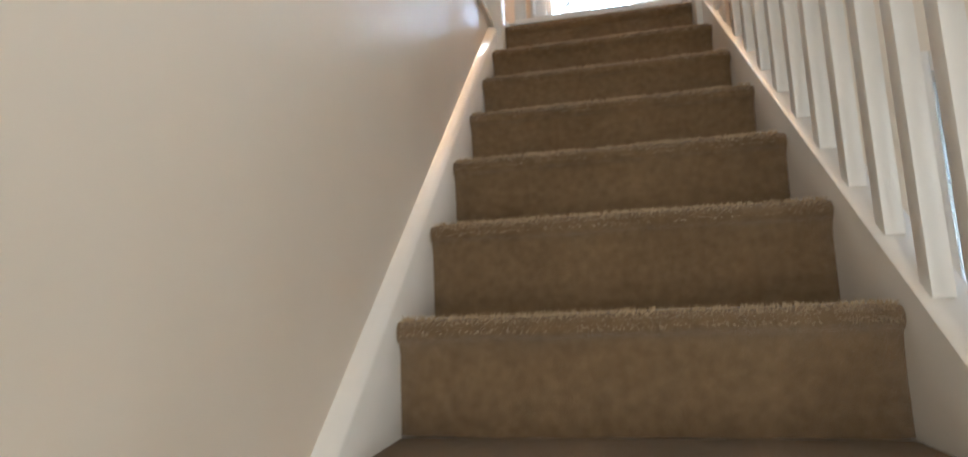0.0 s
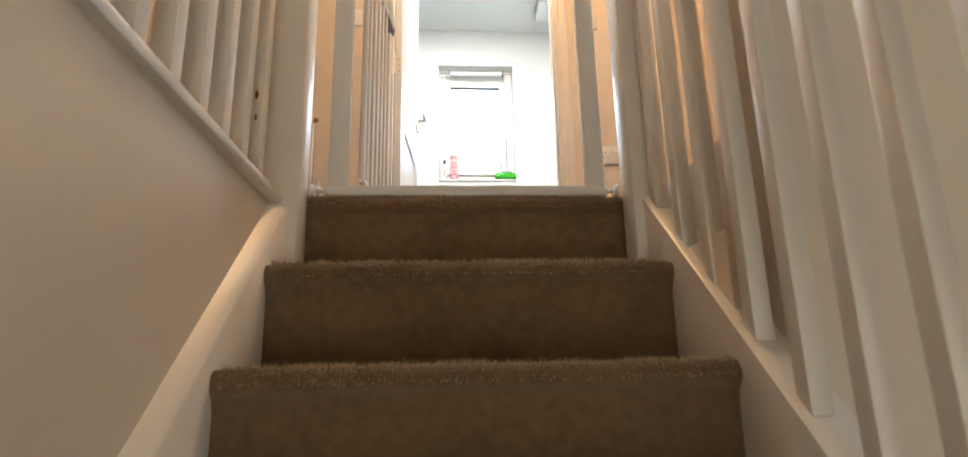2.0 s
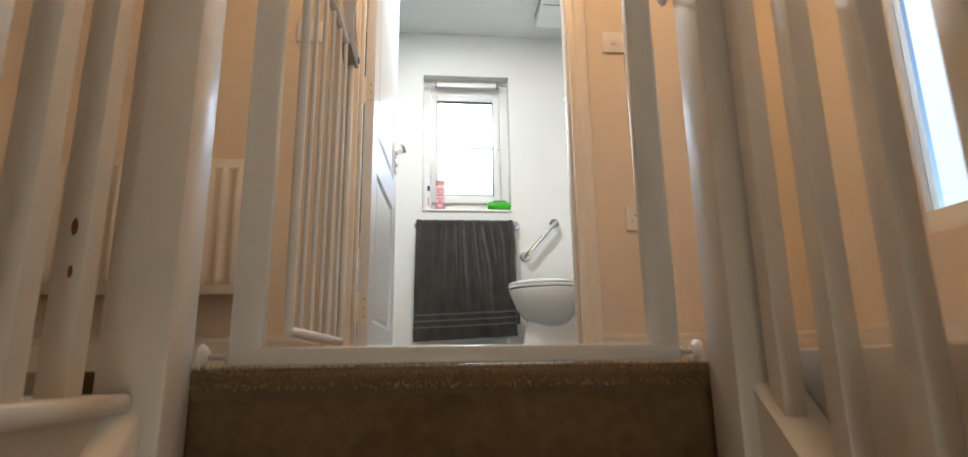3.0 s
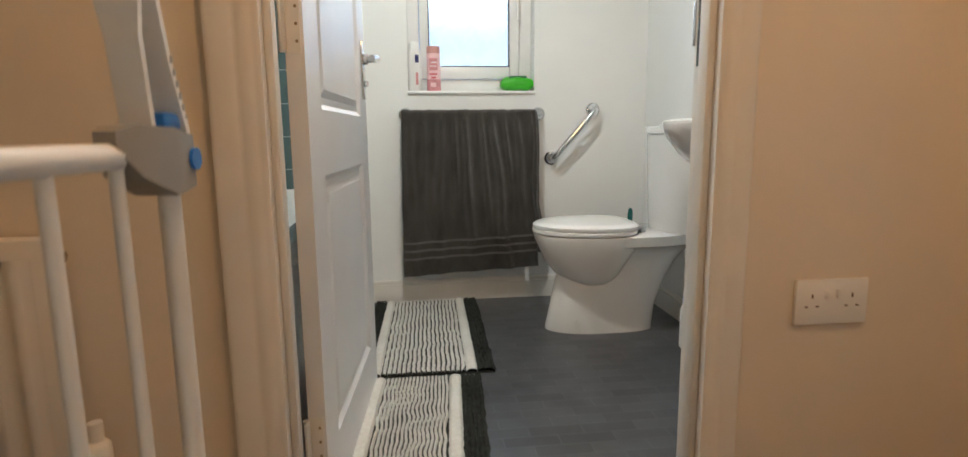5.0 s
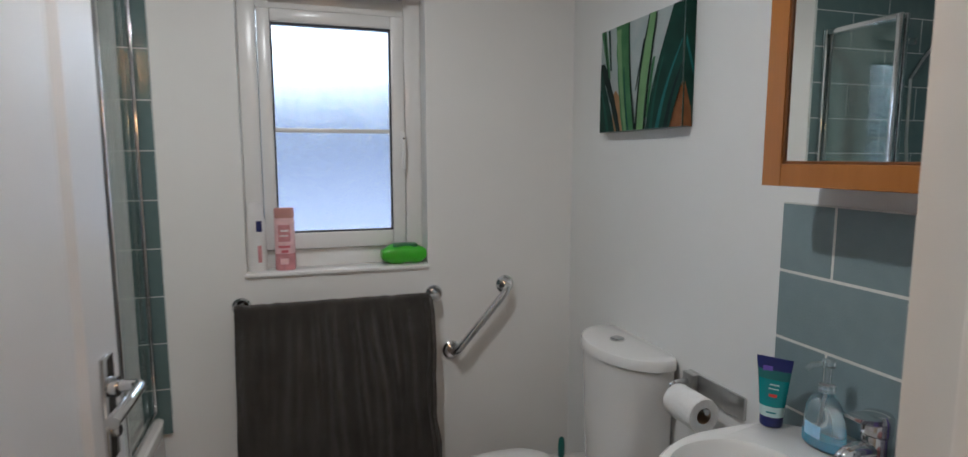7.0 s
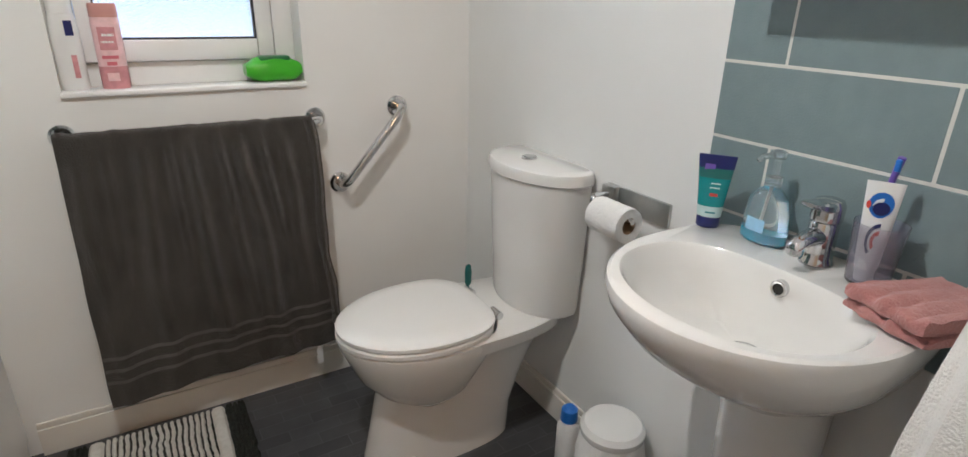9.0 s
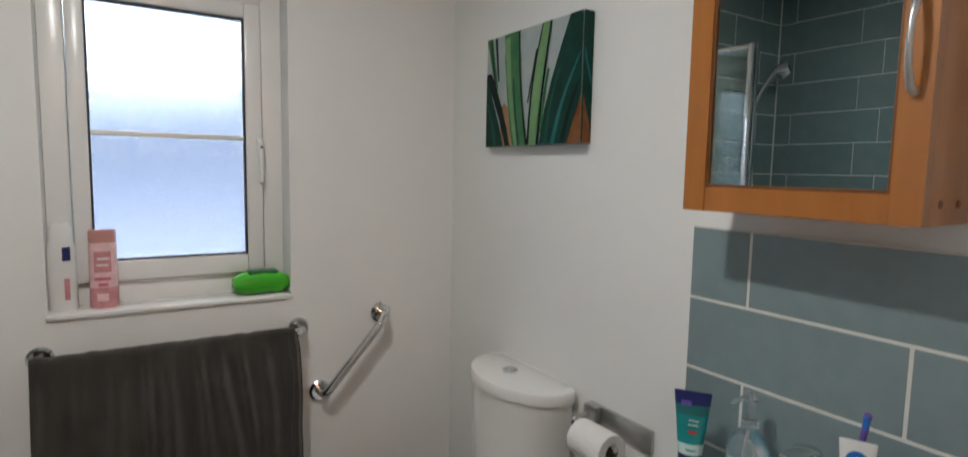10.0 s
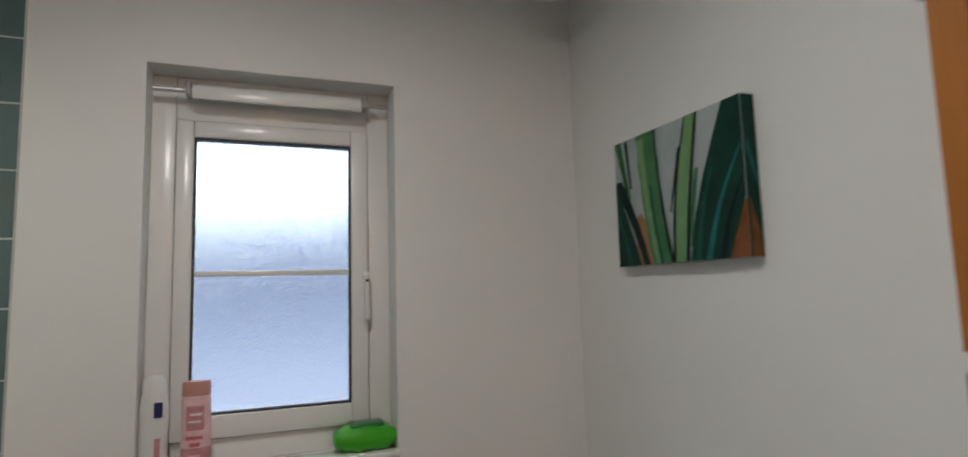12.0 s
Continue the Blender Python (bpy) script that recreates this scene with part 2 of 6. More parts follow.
def vinyl():
    m = pm("charcoal_vinyl", (0.034, 0.035, 0.038), 0.33, col2=(0.078, 0.079, 0.084), scale=9, bump=0.1, bscale=180, dist=0.002)
    n, l = m.node_tree.nodes, m.node_tree.links
    b = n["Principled BSDF"]
    mixed = b.inputs["Base Color"].links[0].from_socket
    tc = n.new("ShaderNodeTexCoord")
    br = n.new("ShaderNodeTexBrick")
    br.inputs["Scale"].default_value = 1.0
    br.inputs["Brick Width"].default_value, br.inputs["Row Height"].default_value = 0.15, 0.05
    br.inputs["Mortar Size"].default_value = 0.0015
    br.inputs["Color1"].default_value, br.inputs["Color2"].default_value, br.inputs["Mortar"].default_value = (0.72, 0.72, 0.74, 1), (1.3, 1.3, 1.32, 1), (1.7, 1.7, 1.75, 1)
    l.new(tc.outputs["Object"], br.inputs["Vector"])
    mx = n.new("ShaderNodeMix")
    mx.data_type, mx.blend_type = "RGBA", "MULTIPLY"
    mx.inputs[0].default_value = 0.8
    l.new(mixed, mx.inputs[6])
    l.new(br.outputs["Color"], mx.inputs[7])
    l.new(mx.outputs[2], b.inputs["Base Color"])
    return m


VINYL = vinyl()


# ---- mesh helpers ----
def bx(bm, x0, x1, y0, y1, z0, z1, bev=0.0, seg=2, m=None):
    vs = bmesh.ops.create_cube(bm, size=1)["verts"]
    for v in vs:
        v.co = ((x0 + x1) / 2 + v.co.x * (x1 - x0), (y0 + y1) / 2 + v.co.y * (y1 - y0), (z0 + z1) / 2 + v.co.z * (z1 - z0))
    if m:
        bmesh.ops.transform(bm, matrix=m, verts=vs)
    if bev:
        es = list({e for v in vs for e in v.link_edges})
        bmesh.ops.bevel(bm, geom=es, offset=bev, segments=seg, profile=0.5, affect="EDGES")
    return bm


def rings(bm, rs, cap0=True, cap1=True, closed=True):
    """A skin over rings of points."""
    vr = [[bm.verts.new(p) for p in r] for r in rs]
    n = len(vr[0])
    for a, b in zip(vr, vr[1:]):
        for i in range(n if closed else n - 1):
            j = (i + 1) % n
            bm.faces.new((a[i], a[j], b[j], b[i]))
    if cap0:
        bm.faces.new(vr[0][::-1])
    if cap1:
        bm.faces.new(vr[-1])
    return vr


def tube(bm, pts, r, seg=12, caps=True):
    """A round bar along points; r is a number or one number a point."""
    pts = [Vector(p) for p in pts]
    rr = r if isinstance(r, (list, tuple)) else [r] * len(pts)
    side, rs = None, []
    for i, p in enumerate(pts):
        d = (pts[min(i + 1, len(pts) - 1)] - pts[max(i - 1, 0)]).normalized()
        if side is None:
            side = d.orthogonal().normalized()
        side = (side - d * side.dot(d)).normalized()
        up = d.cross(side)
        rs.append([p + (side * math.cos(a) + up * math.sin(a)) * rr[i] for a in (2 * math.pi * k / seg for k in range(seg))])
    rings(bm, rs, caps, caps)
    return bm


def lathe(bm, prof, cx, cy, seg=24, sx=1.0, sy=1.0):
    rings(bm, [[(cx + r * sx * math.cos(a), cy + r * sy * math.sin(a), z) for a in (2 * math.pi * k / seg for k in range(seg))] for r, z in prof])
    return bm


def bend(pts, r, n=6):
    """Points with the inner corners rounded."""
    pts = [Vector(p) for p in pts]
    out = [pts[0]]
    for a, b, c in zip(pts, pts[1:], pts[2:]):
        u, w = (a - b).normalized(), (c - b).normalized()
        p, q = b + u * r, b + w * r
        out += [p * (1 - s) ** 2 + b * 2 * s * (1 - s) + q * s * s for s in (k / n for k in range(n + 1))]
    return out + [pts[-1]]


BASE = {}


def finish(name, bm, material, base=(0, 0, 0), smooth=True):
    bmesh.ops.recalc_face_normals(bm, faces=bm.faces)
    me = bpy.data.meshes.new(name)
    bm.to_mesh(me)
    bm.free()
    me.transform(Matrix.Translation(-Vector(base)))
    me.materials.append(material)
    if smooth:
        me.shade_smooth()
        me.set_sharp_from_angle(angle=radians(38))
    return me


def part(name, bm, material, parent, label=""):
    ob = new(name, finish(name, bm, material, BASE[parent.name]))
    ob.parent = parent
    BASE[ob.name] = BASE[parent.name]
    return tagged(ob, label)


def thing(name, base, label, category, group="", kind=""):
    ob = new(name)
    ob.empty_display_size = 0.05
    ob.location = base
    BASE[ob.name] = base
    return tagged(ob, label, category, group, kind)


def solid(name, bm, material, label="", category="", kind="structure", base=(0, 0, 0), group=""):
    ob = new(name, finish(name, bm, material, base))
    ob.location = base
    BASE[ob.name] = base
    return tagged(ob, label, category, group, kind)


def wall(name, boxes, material, label):
    bm = bmesh.new()
    for b in boxes:
        bx(bm, *b)
    return solid(name, bm, material, label, "wall")


# ---- plan ----
RISE, GO, N0, TOP_Y = 0.215, 0.237, -4, 2.79
SX0, SX1 = -0.125, 0.735
HALL, CEIL = -2.58, 2.27
BW, BR, BL = 5.55, 1.355, -0.78      # bathroom: window wall, basin wall, shower wall
LY, LY2 = 3.75, 3.85                 # landing wall, its two faces
DX0, DX1, DH = 0.007, 0.768, 2.0       # bathroom doorway
WX0, WX1, WZ0, WZ1 = 0.217, 0.806, 0.995, 1.954


def nose(y):
    return (y - TOP_Y) * RISE / GO


def build_shell():
    t = 0.12
    wall("wall_landing", [(-1.5, DX0 - 0.029, LY, LY2, -0.2, CEIL), (DX1 + 0.029, 1.7, LY, LY2, -0.2, CEIL), (DX0 - 0.029, DX1 + 0.029, LY, LY2, DH + 0.029, CEIL)], MAGNOLIA, "cream painted plaster landing wall")
    # bathroom faces of the same wall are white
    wall("wall_bathroom_front", [(BL - 0.02, DX0 - 0.03, LY2, LY2 + 0.004, 0, CEIL), (DX1 + 0.03, BR, LY2, LY2 + 0.004, 0, CEIL), (DX0 - 0.03, DX1 + 0.03, LY2, LY2 + 0.004, DH + 0.03, CEIL)], WHITE_WALL, "white painted bathroom wall round the doorway")
    wall("wall_window", [(BL - t, WX0, BW, BW + 0.2, -0.2, CEIL), (WX1, BR + t, BW, BW + 0.2, -0.2, CEIL), (WX0, WX1, BW, BW + 0.2, -0.2, WZ0), (WX0, WX1, BW, BW + 0.2, WZ1, CEIL)], WHITE_WALL, "white painted plaster wall with a window recess")
    wall("wall_basin", [(BR, BR + t, LY2 + 0.0, BW, -0.2, CEIL)], WHITE_WALL, "white painted plaster wall behind the basin")
    wall("wall_shower", [(BL - t, BL, LY2, BW, -0.2, CEIL)], GROUT_GREY, "tiled shower wall beside the bath")
    # stair and landing walls
    bm = bmesh.new()
    bx(bm, -0.26, -0.157, -1.5, 2.695, HALL, -0.052)
    solid("wall_stair", bm, MAGNOLIA, "cream painted wall up the side of the stairs", "wall")
    bm = bmesh.new()
    bx(bm, -0.275, -0.137, -1.5, 2.695, -0.052, -0.028, 0.007)
    solid("trim_stair_wall_cap", bm, GLOSS, "white glossy wooden capping along the wall top", "trim")
    wall("wall_landing_left", [(-1.5, -1.4, -1.5, LY, -0.2, CEIL)], MAGNOLIA, "cream painted wall along the upper landing")
    wall("wall_landing_right", [(1.485, 1.6, 2.35, 2.55, -0.2, CEIL), (1.485, 1.6, 3.25, LY, -0.2, CEIL), (1.485, 1.6, 2.55, 3.25, -0.2, 0.3), (1.485, 1.6, 2.55, 3.25, 1.95, CEIL)], MAGNOLIA, "cream painted wall at the landing end")
    wall("wall_hall_cross", [(0.80, 1.27, 2.25, 2.35, HALL, CEIL), (2.10, 4.4, 2.25, 2.35, HALL, CEIL), (1.27, 2.10, 2.25, 2.35, -0.61, CEIL)], MAGNOLIA, "cream wall across the hall with a doorway")
    wall("wall_hall_right", [(2.3, 2.42, -1.5, 2.25, HALL, CEIL)], MAGNOLIA, "cream painted hall wall")
    wall("wall_hall_back", [(-1.5, 2.42, -1.62, -1.5, HALL, CEIL)], MAGNOLIA, "cream painted wall at the foot of the stairs")
    wall("wall_under_stairs", [(0.75, 0.80, 2.35, 3.87, HALL, -0.2)], MAGNOLIA, "cream painted wall below the landing")
    wall("wall_room", [(0.80, 3.35, 6.2, 6.3, HALL, -0.3), (4.55, 5.2, 6.2, 6.3, HALL, -0.3), (3.35, 4.55, 6.2, 6.3, HALL, -1.62), (3.35, 4.55, 6.2, 6.3, -0.42, -0.3), (5.2, 5.3, 2.25, 6.3, HALL, -0.3), (4.4, 5.2, 2.25, 2.35, HALL, -0.3)], WHITE_WALL, "pale walls of the room below with a window opening")
    # ceilings
    bm = bmesh.new()
    bx(bm, -1.5, 2.42, -1.62, LY2 + 0.012, CEIL, CEIL + 0.1)
    bx(bm, BL - t, BR + t, LY2 + 0.012, BW + 0.2, CEIL, CEIL + 0.1)
    solid("ceiling", bm, CEILING, "plain white plaster ceiling", "ceiling")
    bm = bmesh.new()
    bx(bm, 0.80, 5.3, 2.35, 6.3, -0.30, -0.205)
    solid("ceiling_room", bm, CEILING, "white ceiling of the room below", "ceiling")
    # floors
    bm = bmesh.new()
    bx(bm, -1.5, 5.3, -1.62, 6.3, HALL - 0.1, HALL)
    solid("floor_hall", bm, CARPET, "brown carpet on the hall floor", "floor")
    bm = bmesh.new()
    bx(bm, -0.11, 0.73, TOP_Y + 0.01, LY, -0.20, 0.0)
    bx(bm, 0.73, 1.485, TOP_Y, LY, -0.20, 0.0)
    bx(bm, 0.86, 1.485, 2.35, TOP_Y, -0.20, 0.0)
    bx(bm, -1.4, -0.11, 2.79, LY, -0.20, 0.0)
    bx(bm, -1.4, -0.26, -1.5, 2.79, -0.20, 0.0)
    bx(bm, DX0, DX1, LY, LY2 - 0.02, -0.20, 0.0)
    solid("floor_landing", bm, CARPET, "beige brown carpet on the landing", "floor")
    bm = bmesh.new()
    bx(bm, 0.815, 0.858, 2.35, TOP_Y, -0.22, 0.02, 0.006)
    solid("trim_landing_edge", bm, GLOSS, "white board along the landing edge", "trim")
    bm = bmesh.new()
    bx(bm, BL, BR, LY2 - 0.02, BW, -0.2, 0.0)
    solid("floor_bathroom", bm, VINYL, "charcoal vinyl bathroom floor with a fine block pattern", "floor")
    bm = bmesh.new()
    bx(bm, DX0, DX1, LY2 - 0.035, LY2 - 0.005, 0.0, 0.006, 0.002)
    solid("trim_threshold", bm, STEEL, "thin metal threshold strip at the doorway", "trim")


def skirting(name, runs, label):
    """runs: (x0, x1, y0, y1, height) of skirting boards with a rounded top."""
    bm = bmesh.new()
    for x0, x1, y0, y1, h in runs:
        bx(bm, x0, x1, y0, y1, 0.0, h * 0.8)
        dx, dy = (0.004, 0) if y1 - y0 > x1 - x0 else (0, 0.004)
        bx(bm, x0 + dx, x1 - dx, y0 + dy, y1 - dy, h * 0.8, h, 0.003)
    solid(name, bm, GLOSS, label, "skirting")


def build_trim():
    skirting("baseboard_landing", [(0.826, 1.485, LY - 0.016, LY, 0.095), (-0.33, -0.076, LY - 0.016, LY, 0.095), (1.468, 1.485, 2.36, LY - 0.017, 0.095), (-1.4, -0.34, LY - 0.016, LY, 0.095)], "white skirting board along the landing")
    skirting("baseboard_bathroom", [(-0.02, BR - 0.016, BW - 0.016, BW, 0.105), (BR - 0.016, BR, LY2 + 0.02, BW, 0.105)], "white skirting board round the bathroom")
    # architraves and lining of the bathroom doorway
    for nm, xs in (("trim_architrave_1", (DX0 + 0.002, DX0 - 0.079, -1)), ("trim_architrave_2", (DX1 - 0.008, DX1 + 0.056, 1))):
        bm = bmesh.new()
        a, b, s = xs
        prof = [(0.0, 0.0), (0.0, 0.011), (0.03, 0.0125), (0.10, 0.013), (0.16, 0.0145), (0.22, 0.0165), (0.30, 0.0175), (0.40, 0.0172), (0.46, 0.0165), (0.50, 0.0175), (0.58, 0.019), (0.75, 0.0205), (0.90, 0.021), (0.97, 0.0205), (1.0, 0.019), (1.0, 0.0)]
        rings(bm, [[(a + (b - a) * u, LY - d, z) for u, d in prof] for z in (0.0, DH + 0.08)])
        solid(nm, bm, GLOSS, "white moulded door architrave", "architrave")
    bm = bmesh.new()
    bx(bm, DX0 - 0.079, DX1 + 0.056, LY - 0.022, LY, DH + 0.081, DH + 0.165, 0.003)
    solid("trim_architrave_head", bm, GLOSS, "white moulded architrave over the door", "architrave")
    bm = bmesh.new()
    bx(bm, DX0 - 0.028, DX0, LY + 0.001, LY2 + 0.002, 0.0, DH)
    bx(bm, DX1, DX1 + 0.028, LY + 0.001, LY2 + 0.002, 0.0, DH)
    bx(bm, DX0, DX1, LY + 0.001, LY2 + 0.002, DH, DH + 0.028)
    bx(bm, DX0, DX0 + 0.014, LY + 0.022, LY + 0.055, 0.0, DH, 0.003)
    bx(bm, DX1 - 0.014, DX1, LY + 0.024, LY + 0.060, 0.0, DH, 0.003)
    lining = solid("trim_door_lining", bm, GLOSS, "white painted door lining with stops", "door frame")
    bm = bmesh.new()
    bx(bm, DX1 - 0.003, DX1, LY + 0.066, LY + 0.090, 0.92, 1.07, 0.001, 1)
    bx(bm, DX1 - 0.003, DX1 + 0.004, LY2 + 0.0025, LY2 + 0.010, 0.96, 1.04, 0.002)
    strike = part("strike_plate", bm, CHROME, lining, "chrome strike plate")
    for z0, z1 in ((0.945, 0.985), (1.01, 1.045)):
        bm = bmesh.new()
        bx(bm, DX1 - 0.0036, DX1 - 0.0031, LY + 0.071, LY + 0.085, z0, z1)
        part("latch_hole", bm, SHADOW_GAP, strike, "dark latch hole")
    for z in (0.2, 1.0, 1.8):
        bm = bmesh.new()
        bx(bm, DX0 - 0.004, DX0 + 0.003, LY2 - 0.03, LY2 + 0.001, z - 0.05, z + 0.05, 0.001, 1)
        part("hinge_leaf", bm, GLOSS, lining, "painted-over hinge leaf")
    # doorway in the hall below
    bm = bmesh.new()
    bx(bm, 1.20, 1.272, 2.232, 2.25, HALL, -0.547, 0.004)
    bx(bm, 1.273, 2.098, 2.232, 2.25, -0.612, -0.547, 0.004)
    bx(bm, 2.099, 2.17, 2.232, 2.25, HALL, -0.547, 0.004)
    solid("trim_hall_architrave", bm, GLOSS, "white architrave round the hall doorway", "architrave")


def build_stairs():
    st = thing("staircase", (0.3, TOP_Y, HALL), "carpeted staircase with brown pile and white painted strings", "stairs", kind="structure")
    nx = 30
    for k in range(N0, 8):
        y, z = TOP_Y - (7 - k) * GO, -(7 - k) * RISE
        prof = [(0.020, -RISE + 0.0), (0.020, -0.12), (0.018, -0.07), (0.013, -0.048)]
        prof += [(0.017 - 0.019 * math.sin(a), -0.022 - 0.022 * math.cos(a)) for a in (math.pi * s / 8 for s in range(1, 8))]
        prof += [(0.03, 0.0), (0.09, 0.0), (GO + 0.02, -0.001)] if k < 7 else [(0.03, 0.001), (0.06, 0.001)]
        bm = bmesh.new()
        rs = []
        for i in range(nx + 1):
            u = i / nx
            x = SX0 + (SX1 - SX0) * u
            row = []
            for a, (dy, dz) in enumerate(prof):
                w = noise.noise(Vector((x * 9, k * 3.7 + dy * 20, dz * 22))) * 0.0035
                e = 0.006 * max(0, 1 - min(u, 1 - u) * 28) ** 2
                row.append((x, y + dy + w + e * (1 if dz < 0 else 0.2), z + dz + w * 0.7 - e * (0.4 if dz > -0.05 else 0)))
            rs.append(row)
        rings(bm, rs, False, False, closed=False)
        part("step", bm, CARPET, st)
    # pile tufts along the nosings; their paler golden colour paints in the light caught there
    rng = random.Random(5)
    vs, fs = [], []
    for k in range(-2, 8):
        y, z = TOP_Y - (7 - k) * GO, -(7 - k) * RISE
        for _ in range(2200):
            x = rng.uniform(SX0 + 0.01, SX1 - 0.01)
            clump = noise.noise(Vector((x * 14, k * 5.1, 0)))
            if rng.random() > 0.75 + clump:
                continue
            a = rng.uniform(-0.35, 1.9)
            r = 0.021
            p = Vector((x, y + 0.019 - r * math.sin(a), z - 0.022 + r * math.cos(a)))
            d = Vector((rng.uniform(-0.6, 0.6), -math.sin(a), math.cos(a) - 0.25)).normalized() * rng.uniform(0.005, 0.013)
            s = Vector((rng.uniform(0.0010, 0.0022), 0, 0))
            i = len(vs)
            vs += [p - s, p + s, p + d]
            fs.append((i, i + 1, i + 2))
    me = bpy.data.meshes.new("lit_carpet_pile")
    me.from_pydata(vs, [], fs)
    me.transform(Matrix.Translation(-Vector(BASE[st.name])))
    me.materials.append(PILE_LIT)
    ob = new("lit_carpet_pile", me)
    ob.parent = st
    tagged(ob, "loose carpet tufts along the step edges, coloured paler as if lit", kind="stuff")
    # strings
    y0, y1 = TOP_Y - 12 * GO, TOP_Y - 0.02

    def raked(bm, x0, x1, lo, hi, ya=y0, yb=y1):
        rings(bm, [[(x0, y, nose(y) + lo), (x1, y, nose(y) + lo), (x1, y, nose(y) + hi), (x0, y, nose(y) + hi)] for y in (ya, yb)])

    bm = bmesh.new()
    rings(bm, [[(x, y, nose(y) + dz) for x, dz in ((-0.157, -0.34), (SX0, -0.34), (SX0, 0.022), (SX0 - 0.004, 0.030), (SX0 - 0.014, 0.042), (-0.157, 0.056))] for y in (y0, y1)])
    part("string", bm, GLOSS, st, "white glossy wall string")
    bm = bmesh.new()
    raked(bm, SX1 - 0.002, SX1 + 0.04, -0.34, 0.035)
    part("string", bm, GLOSS, st, "white glossy outer string")
    bm = bmesh.new()
    rings(bm, [[(SX1 + dx, y, nose(y) + dz) for dx, dz in ((-0.004, 0.0351), (0.075, 0.0351), (0.075, 0.046), (0.068, 0.053), (0.004, 0.053), (-0.004, 0.046))] for y in (y0, y1)])
    part("base_rail", bm, GLOSS, st, "white base rail under the balusters")
    # under side of the stairs
    bm = bmesh.new()
    rings(bm, [[(SX0, y, nose(y) - 0.34), (SX1, y, nose(y) - 0.34), (SX1, y, nose(y) - 0.33), (SX0, y, nose(y) - 0.33)] for y in (y0 + 0.3, y1)])
    part("soffit", bm, MAGNOLIA, st, "plastered stair soffit")


def post(bm, x, y, z0, z1, w):
    bx(bm, x - w / 2, x + w / 2, y - w / 2, y + w / 2, z0, z1, w * 0.09, 2)


def build_balustrades():
    ra = thing("stair_balustrade", (0.775, TOP_Y, 0), "white painted balustrade with square balusters up the stairs", "banister")
    bm = bmesh.new()
    post(bm, 0.752, 2.745, -0.36, 1.05, 0.09)
    part("newel_post", bm, GLOSS, ra)
    y = 2.665
    first = None
    while y > 0.1:
        z0 = nose(y) + 0.04
        if first is None:
            bm = bmesh.new()
            post(bm, 0.762, y, z0, z0 + 0.93, 0.034)
            first = part("baluster", bm, GLOSS, ra)
            fy = y
        else:
            ob = new("baluster", first.data)
            ob.parent = ra
            ob.location = (0, y - fy, nose(y) - nose(fy))
        y -= 0.1215
    bm = bmesh.new()
    rings(bm, [[(0.762 + a, yy, nose(yy) + 0.955 + b) for a, b in ((-0.03, 0), (0.03, 0), (0.033, 0.03), (0.02, 0.05), (-0.02, 0.05), (-0.033, 0.03))] for yy in (0.1, 2.70)])
    part("handrail", bm, GLOSS, ra)
    bm = bmesh.new()
    post(bm, 0.772, 0.08, HALL, HALL + 1.25, 0.088)
    part("newel_post", bm, GLOSS, ra)

    la = thing("landing_balustrade", (-0.2, 2.745, 0), "white painted landing balustrade with square balusters on a capping", "banister")
    bm = bmesh.new()
    post(bm, -0.147, 2.745, -0.36, 1.05, 0.095)
    part("newel_post", bm, GLOSS, la)
    for kx, kz, kr in ((-0.176, 0.173, 0.007), (-0.174, 0.118, 0.005)):
        bm = bmesh.new()
        lathe(bm, [(kr, 0.0), (kr * 0.7, 0.0008)], 0, 0, 10, 0.6, 1.6)
        bmesh.ops.transform(bm, matrix=pose(kx, 2.5815, kz, 90, 0, 0), verts=bm.verts)
        part("knot", bm, CLAY, la, "dark wood knot showing through the paint")
    first = None
    for i in range(24):
        y = 2.60 - i * 0.106
        if first is None:
            bm = bmesh.new()
            post(bm, -0.178, y, -0.03, 0.90, 0.036)
            first = part("baluster", bm, GLOSS, la)
        else:
            ob = new("baluster", first.data)
            ob.parent = la
            ob.location = (0, -i * 0.106, 0)
    bm = bmesh.new()
    bx(bm, -0.213, -0.143, -0.2, 2.70, 0.90, 0.95, 0.012)
    part("handrail", bm, GLOSS, la)


